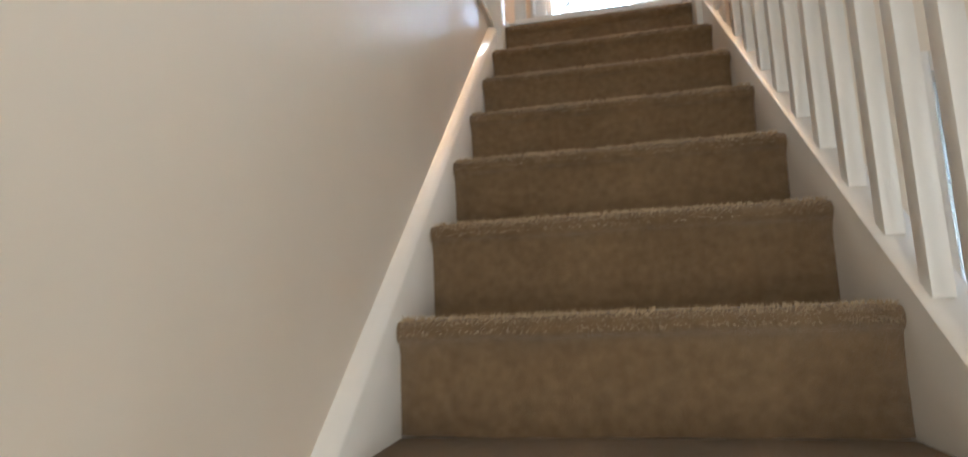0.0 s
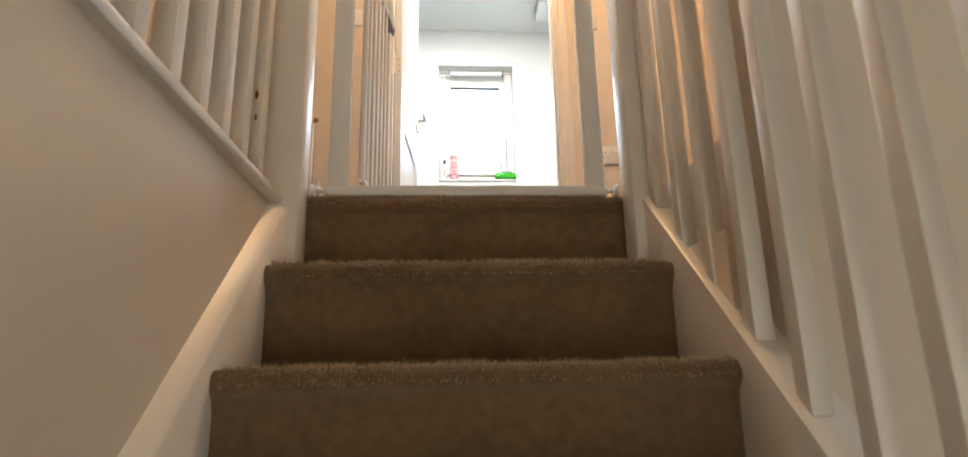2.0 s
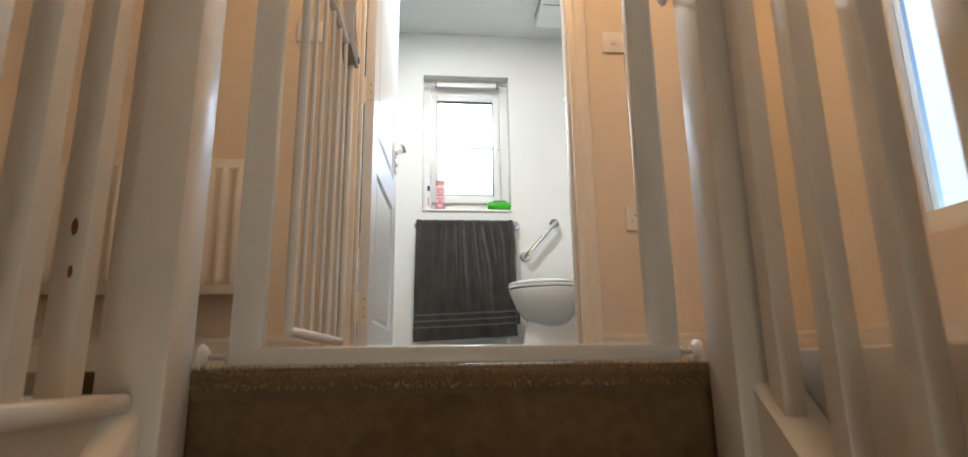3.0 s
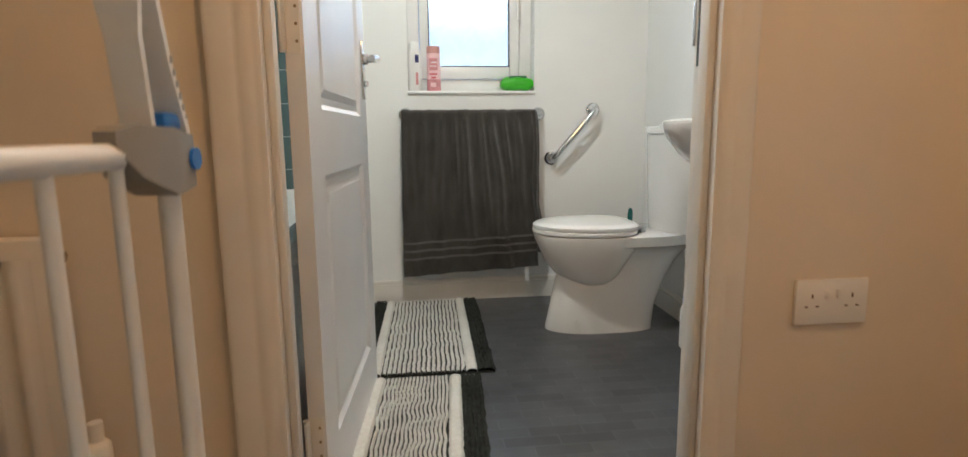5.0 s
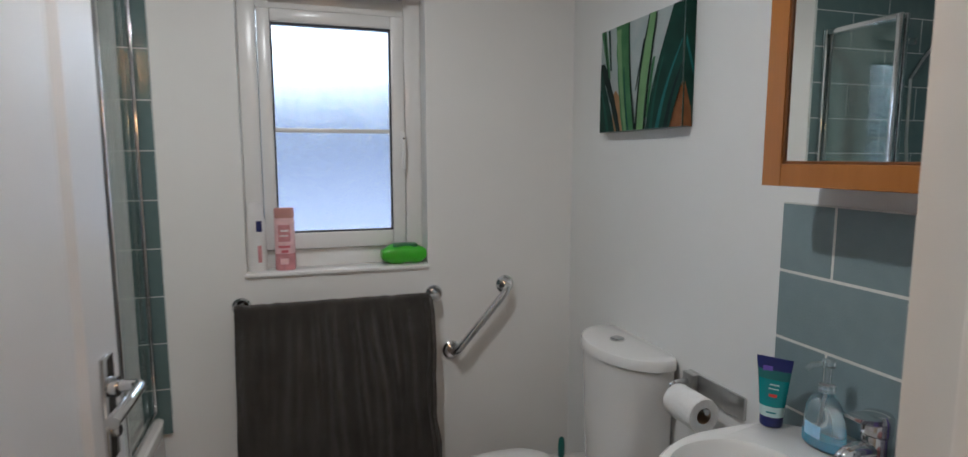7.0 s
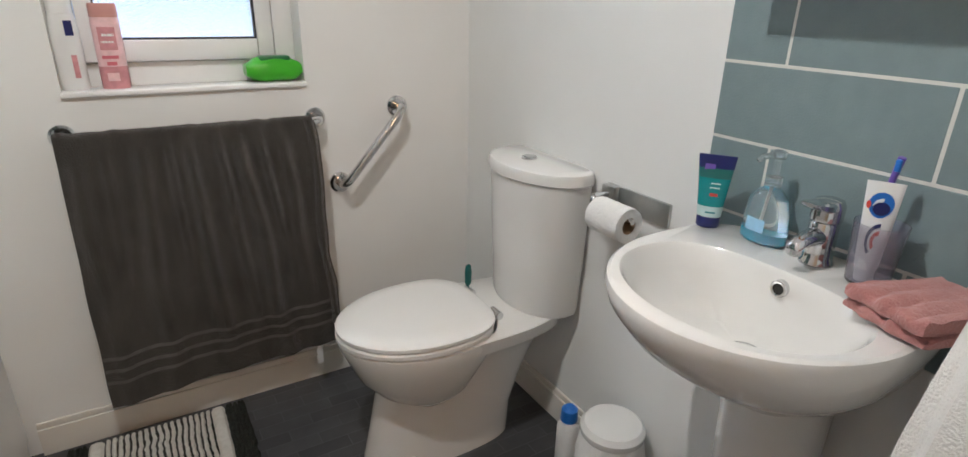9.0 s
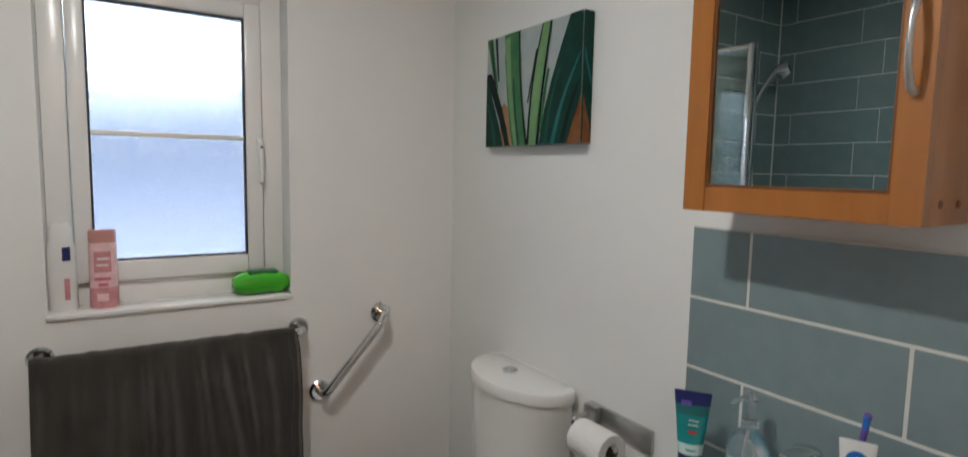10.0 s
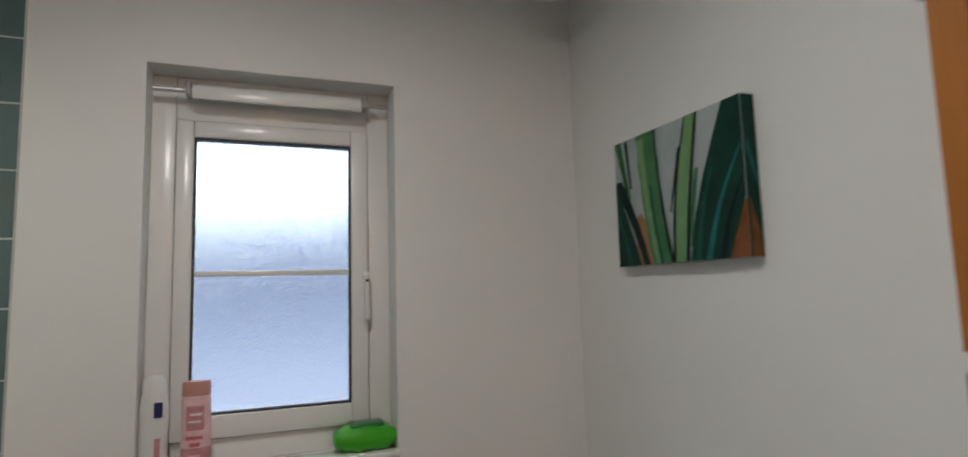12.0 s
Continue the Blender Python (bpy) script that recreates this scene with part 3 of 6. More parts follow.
def build_gate():
    g = thing("stair_gate", (0.3, 2.83, 0), "white metal baby stair gate standing open on the landing", "baby gate")
    py = 2.815
    for nm, x in (("frame_post", -0.030), ("frame_post", 0.646)):
        bm = bmesh.new()
        bx(bm, x - 0.026, x + 0.026, py - 0.012, py + 0.012, 0.006, 0.76, 0.006)
        part(nm, bm, GATE_WHITE, g)
    bm = bmesh.new()
    bx(bm, -0.056, 0.672, py - 0.0125, py + 0.0125, 0.006, 0.034, 0.005)
    part("bottom_bar", bm, GATE_WHITE, g)
    for x0, x1 in ((-0.052, -0.0995), (0.668, 0.707)):
        for z in (0.02, 0.70):
            bm = bmesh.new()
            tube(bm, [(x0, py, z), (x1, py, z)], 0.0045, 10)
            part("threaded_bolt", bm, STEEL, g)
            bm = bmesh.new()
            s = -1 if x1 < x0 else 1
            tube(bm, [(x1 - 0.012 * s, py, z), (x1 - 0.004 * s, py, z), (x1, py, z)], [0.012, 0.020, 0.020], 14)
            part("wall_cup", bm, WHITE_PLASTIC, g)
            bm = bmesh.new()
            tube(bm, [(x0 + 0.002 * s, py, z), (x0 + 0.009 * s, py, z)], 0.011, 6)
            part("lock_nut", bm, STEEL, g)
    h0, h1 = Vector((0.026, py + 0.02, 0)), Vector((0.050, 3.252, 0))
    d = (h1 - h0).normalized()
    lg = (h1 - h0).length
    nb = 6
    for i in range(nb + 1):
        p = h0 + d * (lg * i / nb)
        bm = bmesh.new()
        tube(bm, [p + Vector((0, 0, 0.06)), p + Vector((0, 0, 0.785))], 0.005 if i not in (0, nb) else 0.0085, 10)
        part("bar", bm, GATE_WHITE, g)
    for z in (0.06, 0.79):
        bm = bmesh.new()
        tube(bm, [h0 + Vector((0, 0, z)), h1 + Vector((0, 0, z))], 0.009, 10)
        part("rail", bm, GATE_WHITE, g)
    ang = math.degrees(math.atan2(-d.x, d.y))
    m = pose(h1.x, h1.y + 0.005, 0.785, 0, 0, ang) @ Matrix.Scale(0.72, 4)
    bm = bmesh.new()
    rings(bm, [[(m @ Vector((sx * w, yy, zz))) for sx, zz in ((-1, z0), (1, z0), (1, z1), (-1, z1))] for yy, w, z0, z1 in ((-0.115, 0.010, 0.012, 0.030), (-0.09, 0.018, -0.012, 0.036), (-0.03, 0.023, -0.036, 0.034), (0.015, 0.022, -0.030, 0.026), (0.032, 0.014, -0.004, 0.018))])
    latch = part("latch_housing", bm, GREY_PLASTIC, g, "grey plastic latch housing")
    bm = bmesh.new()
    bx(bm, -0.014, 0.014, -0.03, 0.01, 0.03, 0.05, 0.004, 2, m)
    part("release_button", bm, BLUE, latch, "blue release button")
    bm = bmesh.new()
    tube(bm, [m @ Vector((0.016, 0.012, 0.0)), m @ Vector((0.026, 0.012, 0.0))], 0.009, 12)
    part("side_button", bm, BLUE, latch, "small blue button")
    bm = bmesh.new()
    pts = [(-0.055, 0.034), (-0.066, 0.12), (-0.078, 0.22), (-0.105, 0.33), (-0.09, 0.345), (-0.045, 0.22), (-0.012, 0.10), (0.012, 0.03), (0.022, -0.012)]
    rs = []
    for i, (yy, zz) in enumerate(pts):
        a, b = pts[max(i - 1, 0)], pts[min(i + 1, len(pts) - 1)]
        tx, tz = b[0] - a[0], b[1] - a[1]
        q = math.hypot(tx, tz)
        ny, nz2 = -tz / q * 0.004, tx / q * 0.004
        w = (0.015, 0.016, 0.030, 0.030, 0.026, 0.018, 0.017, 0.019, 0.012)[i]
        rs.append([m @ Vector((sx, yy + s * ny, zz + s * nz2)) for sx, s in ((-w, -1), (w, -1), (w, 1), (-w, 1))])
    rings(bm, rs)
    part("lever_handle", bm, WHITE_PLASTIC, g, "white curved plastic lever")
    bm = bmesh.new()
    for i in range(6):
        z = 0.10 - i * 0.012
        bx(bm, 0.0181, 0.0186, -0.012 + i * 0.0045 - 0.003, -0.012 + i * 0.0045 + 0.003, z, z + 0.007, 0, 2, m)
    part("print_bars", bm, GREY_PLASTIC, g, "grey lettering too small to read")


def plate(name, label, x0, x1, z0, z1, cat, socket):
    """A white electrical faceplate on the landing wall."""
    t = thing(name, ((x0 + x1) / 2, LY, z0), label, cat)
    bm = bmesh.new()
    bx(bm, x0, x1, LY - 0.009, LY, z0, z1, 0.003)
    part("faceplate", bm, WHITE_PLASTIC, t)
    xc, zc = (x0 + x1) / 2, (z0 + z1) / 2
    if socket:
        for s in (-1, 1):
            cx = xc + s * 0.04
            for dx, dz, w, hgt in ((0, 0.012, 0.0018, 0.0042), (-0.011, -0.008, 0.0032, 0.0015), (0.011, -0.008, 0.0032, 0.0015)):
                bm = bmesh.new()
                bx(bm, cx + dx - w, cx + dx + w, LY - 0.0096, LY - 0.0091, zc + dz - hgt, zc + dz + hgt)
                part("pin_slot", bm, SLOT, t, "dark socket slot")
            bm = bmesh.new()
            bx(bm, xc + s * 0.012 - 0.005, xc + s * 0.012 + 0.005, LY - 0.014, LY - 0.0091, zc + 0.008, zc + 0.024, 0.002)
            part("rocker", bm, WHITE_PLASTIC, t)
    else:
        bm = bmesh.new()
        bx(bm, xc - 0.008, xc + 0.008, LY - 0.015, LY - 0.0091, zc - 0.014, zc + 0.014, 0.003)
        part("rocker", bm, WHITE_PLASTIC, t)
    return t


def build_landing_things():
    plate("wall_socket", "white double electrical socket on the landing wall", 0.932, 1.077, 0.443, 0.529, "socket", True)
    plate("light_switch", "white single light switch beside the door", 0.888, 0.972, 1.118, 1.203, "switch", False)
    plate("light_switch", "white light switch on the landing wall by the door", -0.21, -0.124, 1.114, 1.198, "switch", False)
    r = thing("radiator", (-0.7, LY - 0.05, 0.2), "white ribbed panel radiator on the landing wall", "radiator")
    x0, x1, z0, z1 = -0.97, -0.305, 0.222, 0.655
    bm = bmesh.new()
    n = 14
    prof = []
    for i in range(n * 6 + 1):
        u = i / (n * 6)
        ph = (u * n) % 1
        prof.append((x0 + 0.02 + (x1 - x0 - 0.04) * u, 0.010 * max(0, math.sin(math.pi * min(1, max(0, (ph - 0.15) / 0.7))))))
    rs = []
    for zz, q in ((z0 + 0.03, 0), (z0 + 0.05, 1), (z1 - 0.05, 1), (z1 - 0.03, 0)):
        rs.append([(x, LY - 0.068 - d * q, zz) for x, d in prof])
    rings(bm, rs, False, False, closed=False)
    bx(bm, x0, x1, LY - 0.068, LY - 0.058, z0, z1, 0.004)
    part("panel", bm, RADIATOR, r)
    bm = bmesh.new()
    bx(bm, x0 + 0.004, x1 - 0.004, LY - 0.0575, LY - 0.012, z0 + 0.015, z1 - 0.003, 0.003)
    part("back_panel", bm, RADIATOR, r)
    bm = bmesh.new()
    tube(bm, [(x1 - 0.02, LY - 0.05, z1 - 0.03), (x1 + 0.005, LY - 0.05, z1 - 0.03), (x1 + 0.006, LY - 0.05, z1 - 0.03), (x1 + 0.017, LY - 0.05, z1 - 0.03)], [0.014, 0.014, 0.009, 0.009], 10)
    part("bleed_plug", bm, BRASS, r, "brass bleed plug")
    bm = bmesh.new()
    tube(bm, bend([(x1 - 0.02, LY - 0.05, z0 + 0.04), (x1 + 0.030, LY - 0.05, z0 + 0.04), (x1 + 0.030, LY - 0.05, z0 - 0.012), (x1 + 0.030, LY - 0.002, z0 - 0.018)], 0.010), 0.0075, 10)
    tube(bm, [(x1 + 0.015, LY - 0.05, z0 + 0.04), (x1 + 0.038, LY - 0.05, z0 + 0.04)], 0.013, 8)
    part("pipe", bm, BRASS, r, "tarnished copper pipe and valve body")
    bm = bmesh.new()
    lathe(bm, [(0.016, z0 + 0.055), (0.020, z0 + 0.062), (0.020, z0 + 0.095), (0.016, z0 + 0.10), (0.011, z0 + 0.104), (0.011, z0 + 0.135)], x1 + 0.030, LY - 0.05, 14)
    part("valve_cap", bm, WHITE_PLASTIC, r, "white radiator valve cap")
    # fitting for the assumed bulb; an unseen lamp added over the landing
    cl = thing("assumed_ceiling_lamp", (0.48, 3.04, CEIL), "assumed warm ceiling lamp over the landing, out of view", "lamp")
    bm = bmesh.new()
    lathe(bm, [(0.05, CEIL), (0.05, CEIL - 0.02), (0.008, CEIL - 0.03), (0.008, CEIL - 0.12)], 0.48, 3.04, 16)
    part("ceiling_rose", bm, WHITE_PLASTIC, cl)
    bm = bmesh.new()
    lathe(bm, [(0.012, CEIL - 0.12), (0.02, CEIL - 0.15), (0.03, CEIL - 0.17), (0.02, CEIL - 0.195)], 0.48, 3.04, 12)
    part("bulb", bm, BULB, cl)


def build_landing_fill_window():
    # invented window with a glowing panel behind it, for cool fill on the landing
    w = thing("added_landing_window", (1.53, 2.9, 0.3), "tall white framed window added at the landing end to let in fill light", "window", kind="structure")
    for y0, y1, z0, z1 in ((2.55, 2.61, 0.3, 1.95), (3.19, 3.25, 0.3, 1.95), (2.61, 3.19, 0.3, 0.37), (2.61, 3.19, 1.88, 1.95), (2.61, 3.19, 1.25, 1.30)):
        bm = bmesh.new()
        bx(bm, 1.53, 1.58, y0, y1, z0, z1, 0.006)
        part("window_frame", bm, UPVC, w)
    for z0, z1 in ((0.37, 1.25), (1.30, 1.88)):
        bm = bmesh.new()
        bx(bm, 1.552, 1.556, 2.61, 3.19, z0, z1)
        pane = part("pane", bm, GLASS, w, "clear glass")
        pane.visible_shadow = False
    bm = bmesh.new()
    bx(bm, 2.20, 2.22, 2.0, 3.8, -0.2, 2.6)
    solid("backdrop_landing_fill", bm, LANDING_FILL, "pale glowing fill panel behind the added landing window", "backdrop")


def build_room_below():
    w = thing("window_2", (3.95, 6.2, -1.62), "white framed window with blinds in the room below", "window", kind="structure")
    for x0, x1, z0, z1 in ((3.35, 3.42, -1.62, -0.42), (4.48, 4.55, -1.62, -0.42), (3.42, 4.48, -1.62, -1.55), (3.42, 4.48, -0.49, -0.42), (3.92, 3.98, -1.55, -0.49)):
        bm = bmesh.new()
        bx(bm, x0, x1, 6.21, 6.27, z0, z1, 0.006)
        part("window_frame", bm, UPVC, w)
    for i in range(20):
        bm = bmesh.new()
        z = -1.53 + i * 0.052
        bx(bm, 3.43, 4.47, -0.012, 0.012, -0.0008, 0.0008, 0, 2, pose(0, 6.18, z, 35, 0, 0))
        part("blind_slat", bm, UPVC, w)
    bm = bmesh.new()
    bx(bm, 2.3, 5.6, 7.4, 7.42, -2.6, 1.2)
    tagged(solid("backdrop_room", bm, OUTSIDE_ROOM, "bright daylight outside the lower window", "backdrop"), kind="structure")
    s = thing("sofa", (2.6, 4.6, HALL), "black leather sofa in the room below", "sofa")
    for nm, b in (("seat", (2.0, 3.6, 4.2, 5.0, HALL + 0.08, HALL + 0.45)), ("backrest", (2.0, 3.6, 4.9, 5.15, HALL + 0.08, HALL + 0.95)), ("armrest", (1.8, 2.0, 4.2, 5.15, HALL + 0.02, HALL + 0.65))):
        bm = bmesh.new()
        bx(bm, *b, 0.05, 3)
        part(nm, bm, DARK_SOFA, s)


build_shell()
build_trim()
build_stairs()
build_balustrades()
build_gate()
build_landing_things()
build_landing_fill_window()
build_room_below()


# ---- bathroom ----
def build_window():
    w = thing("window_1", ((WX0 + WX1) / 2, BW + 0.08, WZ0), "white plastic casement window with frosted glass and a glazing bar", "window", kind="structure")
    fy0, fy1 = BW + 0.072, BW + 0.14
    a0, a1, c0, c1 = 0.272, 0.748, 1.055, 1.842        # opening sash
    g0, g1, h0, h1 = 0.315, 0.700, 1.113, 1.797        # glass
    for x0, x1, z0, z1 in ((WX0, a0, WZ0, WZ1), (a1, WX1, WZ0, WZ1), (a0, a1, WZ0, c0), (a0, a1, c1, WZ1)):
        bm = bmesh.new()
        bx(bm, x0, x1, fy0 + 0.014, fy1, z0, z1, 0.004)
        part("window_frame", bm, UPVC, w)
    for x0, x1, z0, z1 in ((a0 + 0.003, g0, c0 + 0.003, c1 - 0.003), (g1, a1 - 0.003, c0 + 0.003, c1 - 0.003), (g0, g1, c0 + 0.003, h0), (g0, g1, h1, c1 - 0.003)):
        bm = bmesh.new()
        bx(bm, x0, x1, fy0 - 0.004, fy1 - 0.005, z0, z1, 0.005)
        part("sash", bm, UPVC, w)
    bm = bmesh.new()
    for x0, x1, z0, z1 in ((g0, g0 + 0.005, h0, h1), (g1 - 0.005, g1, h0, h1), (g0 + 0.005, g1 - 0.005, h0, h0 + 0.005), (g0 + 0.005, g1 - 0.005, h1 - 0.006, h1)):
        bx(bm, x0, x1, fy0 + 0.002, fy0 + 0.02, z0, z1)
    part("gasket", bm, GASKET, w, "black rubber gasket round the glass")
    bm = bmesh.new()
    bx(bm, g0 + 0.002, g1 - 0.002, fy0 + 0.006, fy0 + 0.016, 1.447, 1.462, 0.003)
    part("glazing_bar", bm, UPVC, w)
    bm = bmesh.new()
    bx(bm, g0 + 0.002, g1 - 0.002, fy0 + 0.020, fy0 + 0.026, h0 + 0.002, h1 - 0.002)
    pane = part("pane", bm, FROST, w, "frosted patterned glass")
    pane.visible_shadow = False
    bm = bmesh.new()
    bx(bm, 0.728, 0.745, fy0 - 0.014, fy0 - 0.0035, 1.40, 1.455, 0.003)
    bx(bm, 0.731, 0.743, fy0 - 0.030, fy0 - 0.0145, 1.325, 1.445, 0.005)
    part("handle", bm, WHITE_PLASTIC, w, "white window handle")
    bm = bmesh.new()
    tube(bm, [(0.737, fy0 - 0.0305, 1.43), (0.737, fy0 - 0.0315, 1.43)], 0.0038, 10)
    part("key_hole", bm, SHADOW_GAP, w, "dark key hole")
    bm = bmesh.new()
    bx(bm, WX0 - 0.004, WX1 + 0.004, BW - 0.010, fy0, WZ0 - 0.012, WZ0 + 0.002, 0.004)
    solid("sill_window", bm, SILL_WHITE, "white painted window sill", "window sill")
    b = thing("roller_blind", (0.51, BW + 0.03, 1.88), "white roller blind rolled up at the window head", "blind")
    bm = bmesh.new()
    tube(bm, [(WX0 + 0.008, BW + 0.04, 1.905), (WX1 - 0.008, BW + 0.04, 1.905)], 0.007, 10)
    part("rod", bm, STEEL, b, "thin grey tension rod")
    bm = bmesh.new()
    tube(bm, [(0.312, BW + 0.046, 1.908), (0.722, BW + 0.046, 1.908)], 0.017, 18)
    part("roll", bm, UPVC, b)
    bm = bmesh.new()
    bx(bm, 0.311, 0.723, BW + 0.020, BW + 0.028, 1.881, 1.909, 0.003)
    part("bottom_bar", bm, UPVC, b)
    for x in (0.297, 0.724):
        bm = bmesh.new()
        bx(bm, x, x + 0.012, BW + 0.022, BW + 0.064, 1.89, 1.925, 0.002)
        part("bracket", bm, GREY_PLASTIC, b)
    bm = bmesh.new()
    bx(bm, -1.2, 2.2, BW + 1.3, BW + 1.32, -0.4, 3.6)
    solid("backdrop_bathroom", bm, OUTSIDE, "bright sky over a dim neighbouring roof outside the window", "backdrop")


def build_door():
    wd, th, hh = 0.735, 0.034, 1.975
    m = pose(0.016, LY2 + 0.036, 0.008, 0, 0, -3.6)
    d = thing("door_1", (0.016, LY2 + 0.036, 0), "white moulded two-panel bathroom door standing open", "door", kind="structure")
    bm = bmesh.new()
    # leaf: x is the thickness, y runs along the width
    px = [0.0, 0.115, wd - 0.115, wd]
    pz = [0.0, 0.15, 0.712, 0.845, 1.86, hh]
    dep = 0.009
    for side in (0.0, th):
        s = 1 if side == 0.0 else -1
        for i in range(3):
            for j in range(5):
                y0, y1, z0, z1 = px[i], px[i + 1], pz[j], pz[j + 1]
                if i == 1 and j in (1, 3):
                    levels = [(0, 0), (0.012, dep), (0.026, dep), (0.042, dep * 0.35), (0.05, dep * 0.3)]
                    prev = None
                    for ins, dd in levels:
                        r = [bm.verts.new((side + s * dd, a, b)) for a, b in ((y0 + ins, z0 + ins), (y1 - ins, z0 + ins), (y1 - ins, z1 - ins), (y0 + ins, z1 - ins))]
                        if prev:
                            for k in range(4):
                                bm.faces.new((prev[k], prev[(k + 1) % 4], r[(k + 1) % 4], r[k]))
                        prev = r
                    bm.faces.new(prev)
                else:
                    bm.faces.new([bm.verts.new((side, a, b)) for a, b in ((y0, z0), (y1, z0), (y1, z1), (y0, z1))])
    for a in ((0, 0, 0, hh), (wd, wd, 0, hh)):
        bm.faces.new([bm.verts.new(p) for p in ((0, a[0], 0), (th, a[0], 0), (th, a[0], hh), (0, a[0], hh))])
    for z in (0, hh):
        bm.faces.new([bm.verts.new(p) for p in ((0, 0, z), (th, 0, z), (th, wd, z), (0, wd, z))])
    bmesh.ops.remove_doubles(bm, verts=bm.verts, dist=0.0002)
    bmesh.ops.transform(bm, matrix=m, verts=bm.verts)
    part("leaf", bm, DOOR_WHITE, d).data.shade_flat()
    yc = wd - 0.058
    for sx, s in ((th, 1), (0.0, -1)):
        bm = bmesh.new()
        bx(bm, min(sx, sx + s * 0.007), max(sx, sx + s * 0.007), yc - 0.021, yc + 0.021, 0.895, 1.06, 0.003, 2, m)
        hp = part("backplate", bm, CHROME, d, "chrome door handle backplate")
        bm = bmesh.new()
        pts = bend([(sx + s * 0.006, yc, 1.01), (sx + s * 0.048, yc, 1.01), (sx + s * 0.05, yc - 0.06, 1.007), (sx + s * 0.046, yc - 0.115, 1.0)], 0.014)
        tube(bm, [m @ Vector(p) for p in pts], 0.0095, 14)
        tube(bm, [m @ Vector((sx + s * 0.006, yc, 1.01)), m @ Vector((sx + s * 0.018, yc, 1.01))], 0.016, 16)
        part("lever", bm, CHROME, hp, "chrome lever")
        bm = bmesh.new()
        tube(bm, [m @ Vector((sx + s * 0.006, yc, 0.94)), m @ Vector((sx + s * 0.016, yc, 0.94))], 0.009, 12)
        part("thumb_turn", bm, CHROME, hp)
    for z in (0.19, 0.99, 1.79):
        bm = bmesh.new()
        bx(bm, 0.004, th - 0.006, -0.0015, 0.0, z - 0.05, z + 0.05, 0, 2, m)
        hg = part("hinge", bm, GLOSS, d, "painted-over hinge plate")
        bm = bmesh.new()
        for dz in (-0.03, 0.0, 0.03):
            for xx in (0.022,):
                tube(bm, [m @ Vector((xx, -0.0015, z + dz)), m @ Vector((xx, -0.0022, z + dz))], 0.003, 8)
        part("screws", bm, BRASS, hg, "small screw heads")
        bm = bmesh.new()
        tube(bm, [m @ Vector((-0.002, -0.010, z - 0.05)), m @ Vector((-0.002, -0.010, z + 0.05))], 0.0065, 10)
        bx(bm, 0.0, 0.004, -0.032, -0.004, z - 0.049, z + 0.049, 0, 2, m)
        part("knuckle", bm, GLOSS, hg)


def d_ring(cx, cy, rf, rb, ry, z, n=40, xmax=9, p=2.0):
    """A basin- or pan-like ring: its front is towards -x."""
    out = []
    for k in range(n):
        a = 2 * math.pi * k / n
        c, s = math.cos(a), math.sin(a)
        q = 2.0 if c < 0 else p
        rx = rf if c < 0 else rb
        out.append((min(xmax, cx + rx * math.copysign(abs(c) ** (2 / q), c)), cy + ry * math.copysign(abs(s) ** (2 / q), s), z))
    return out


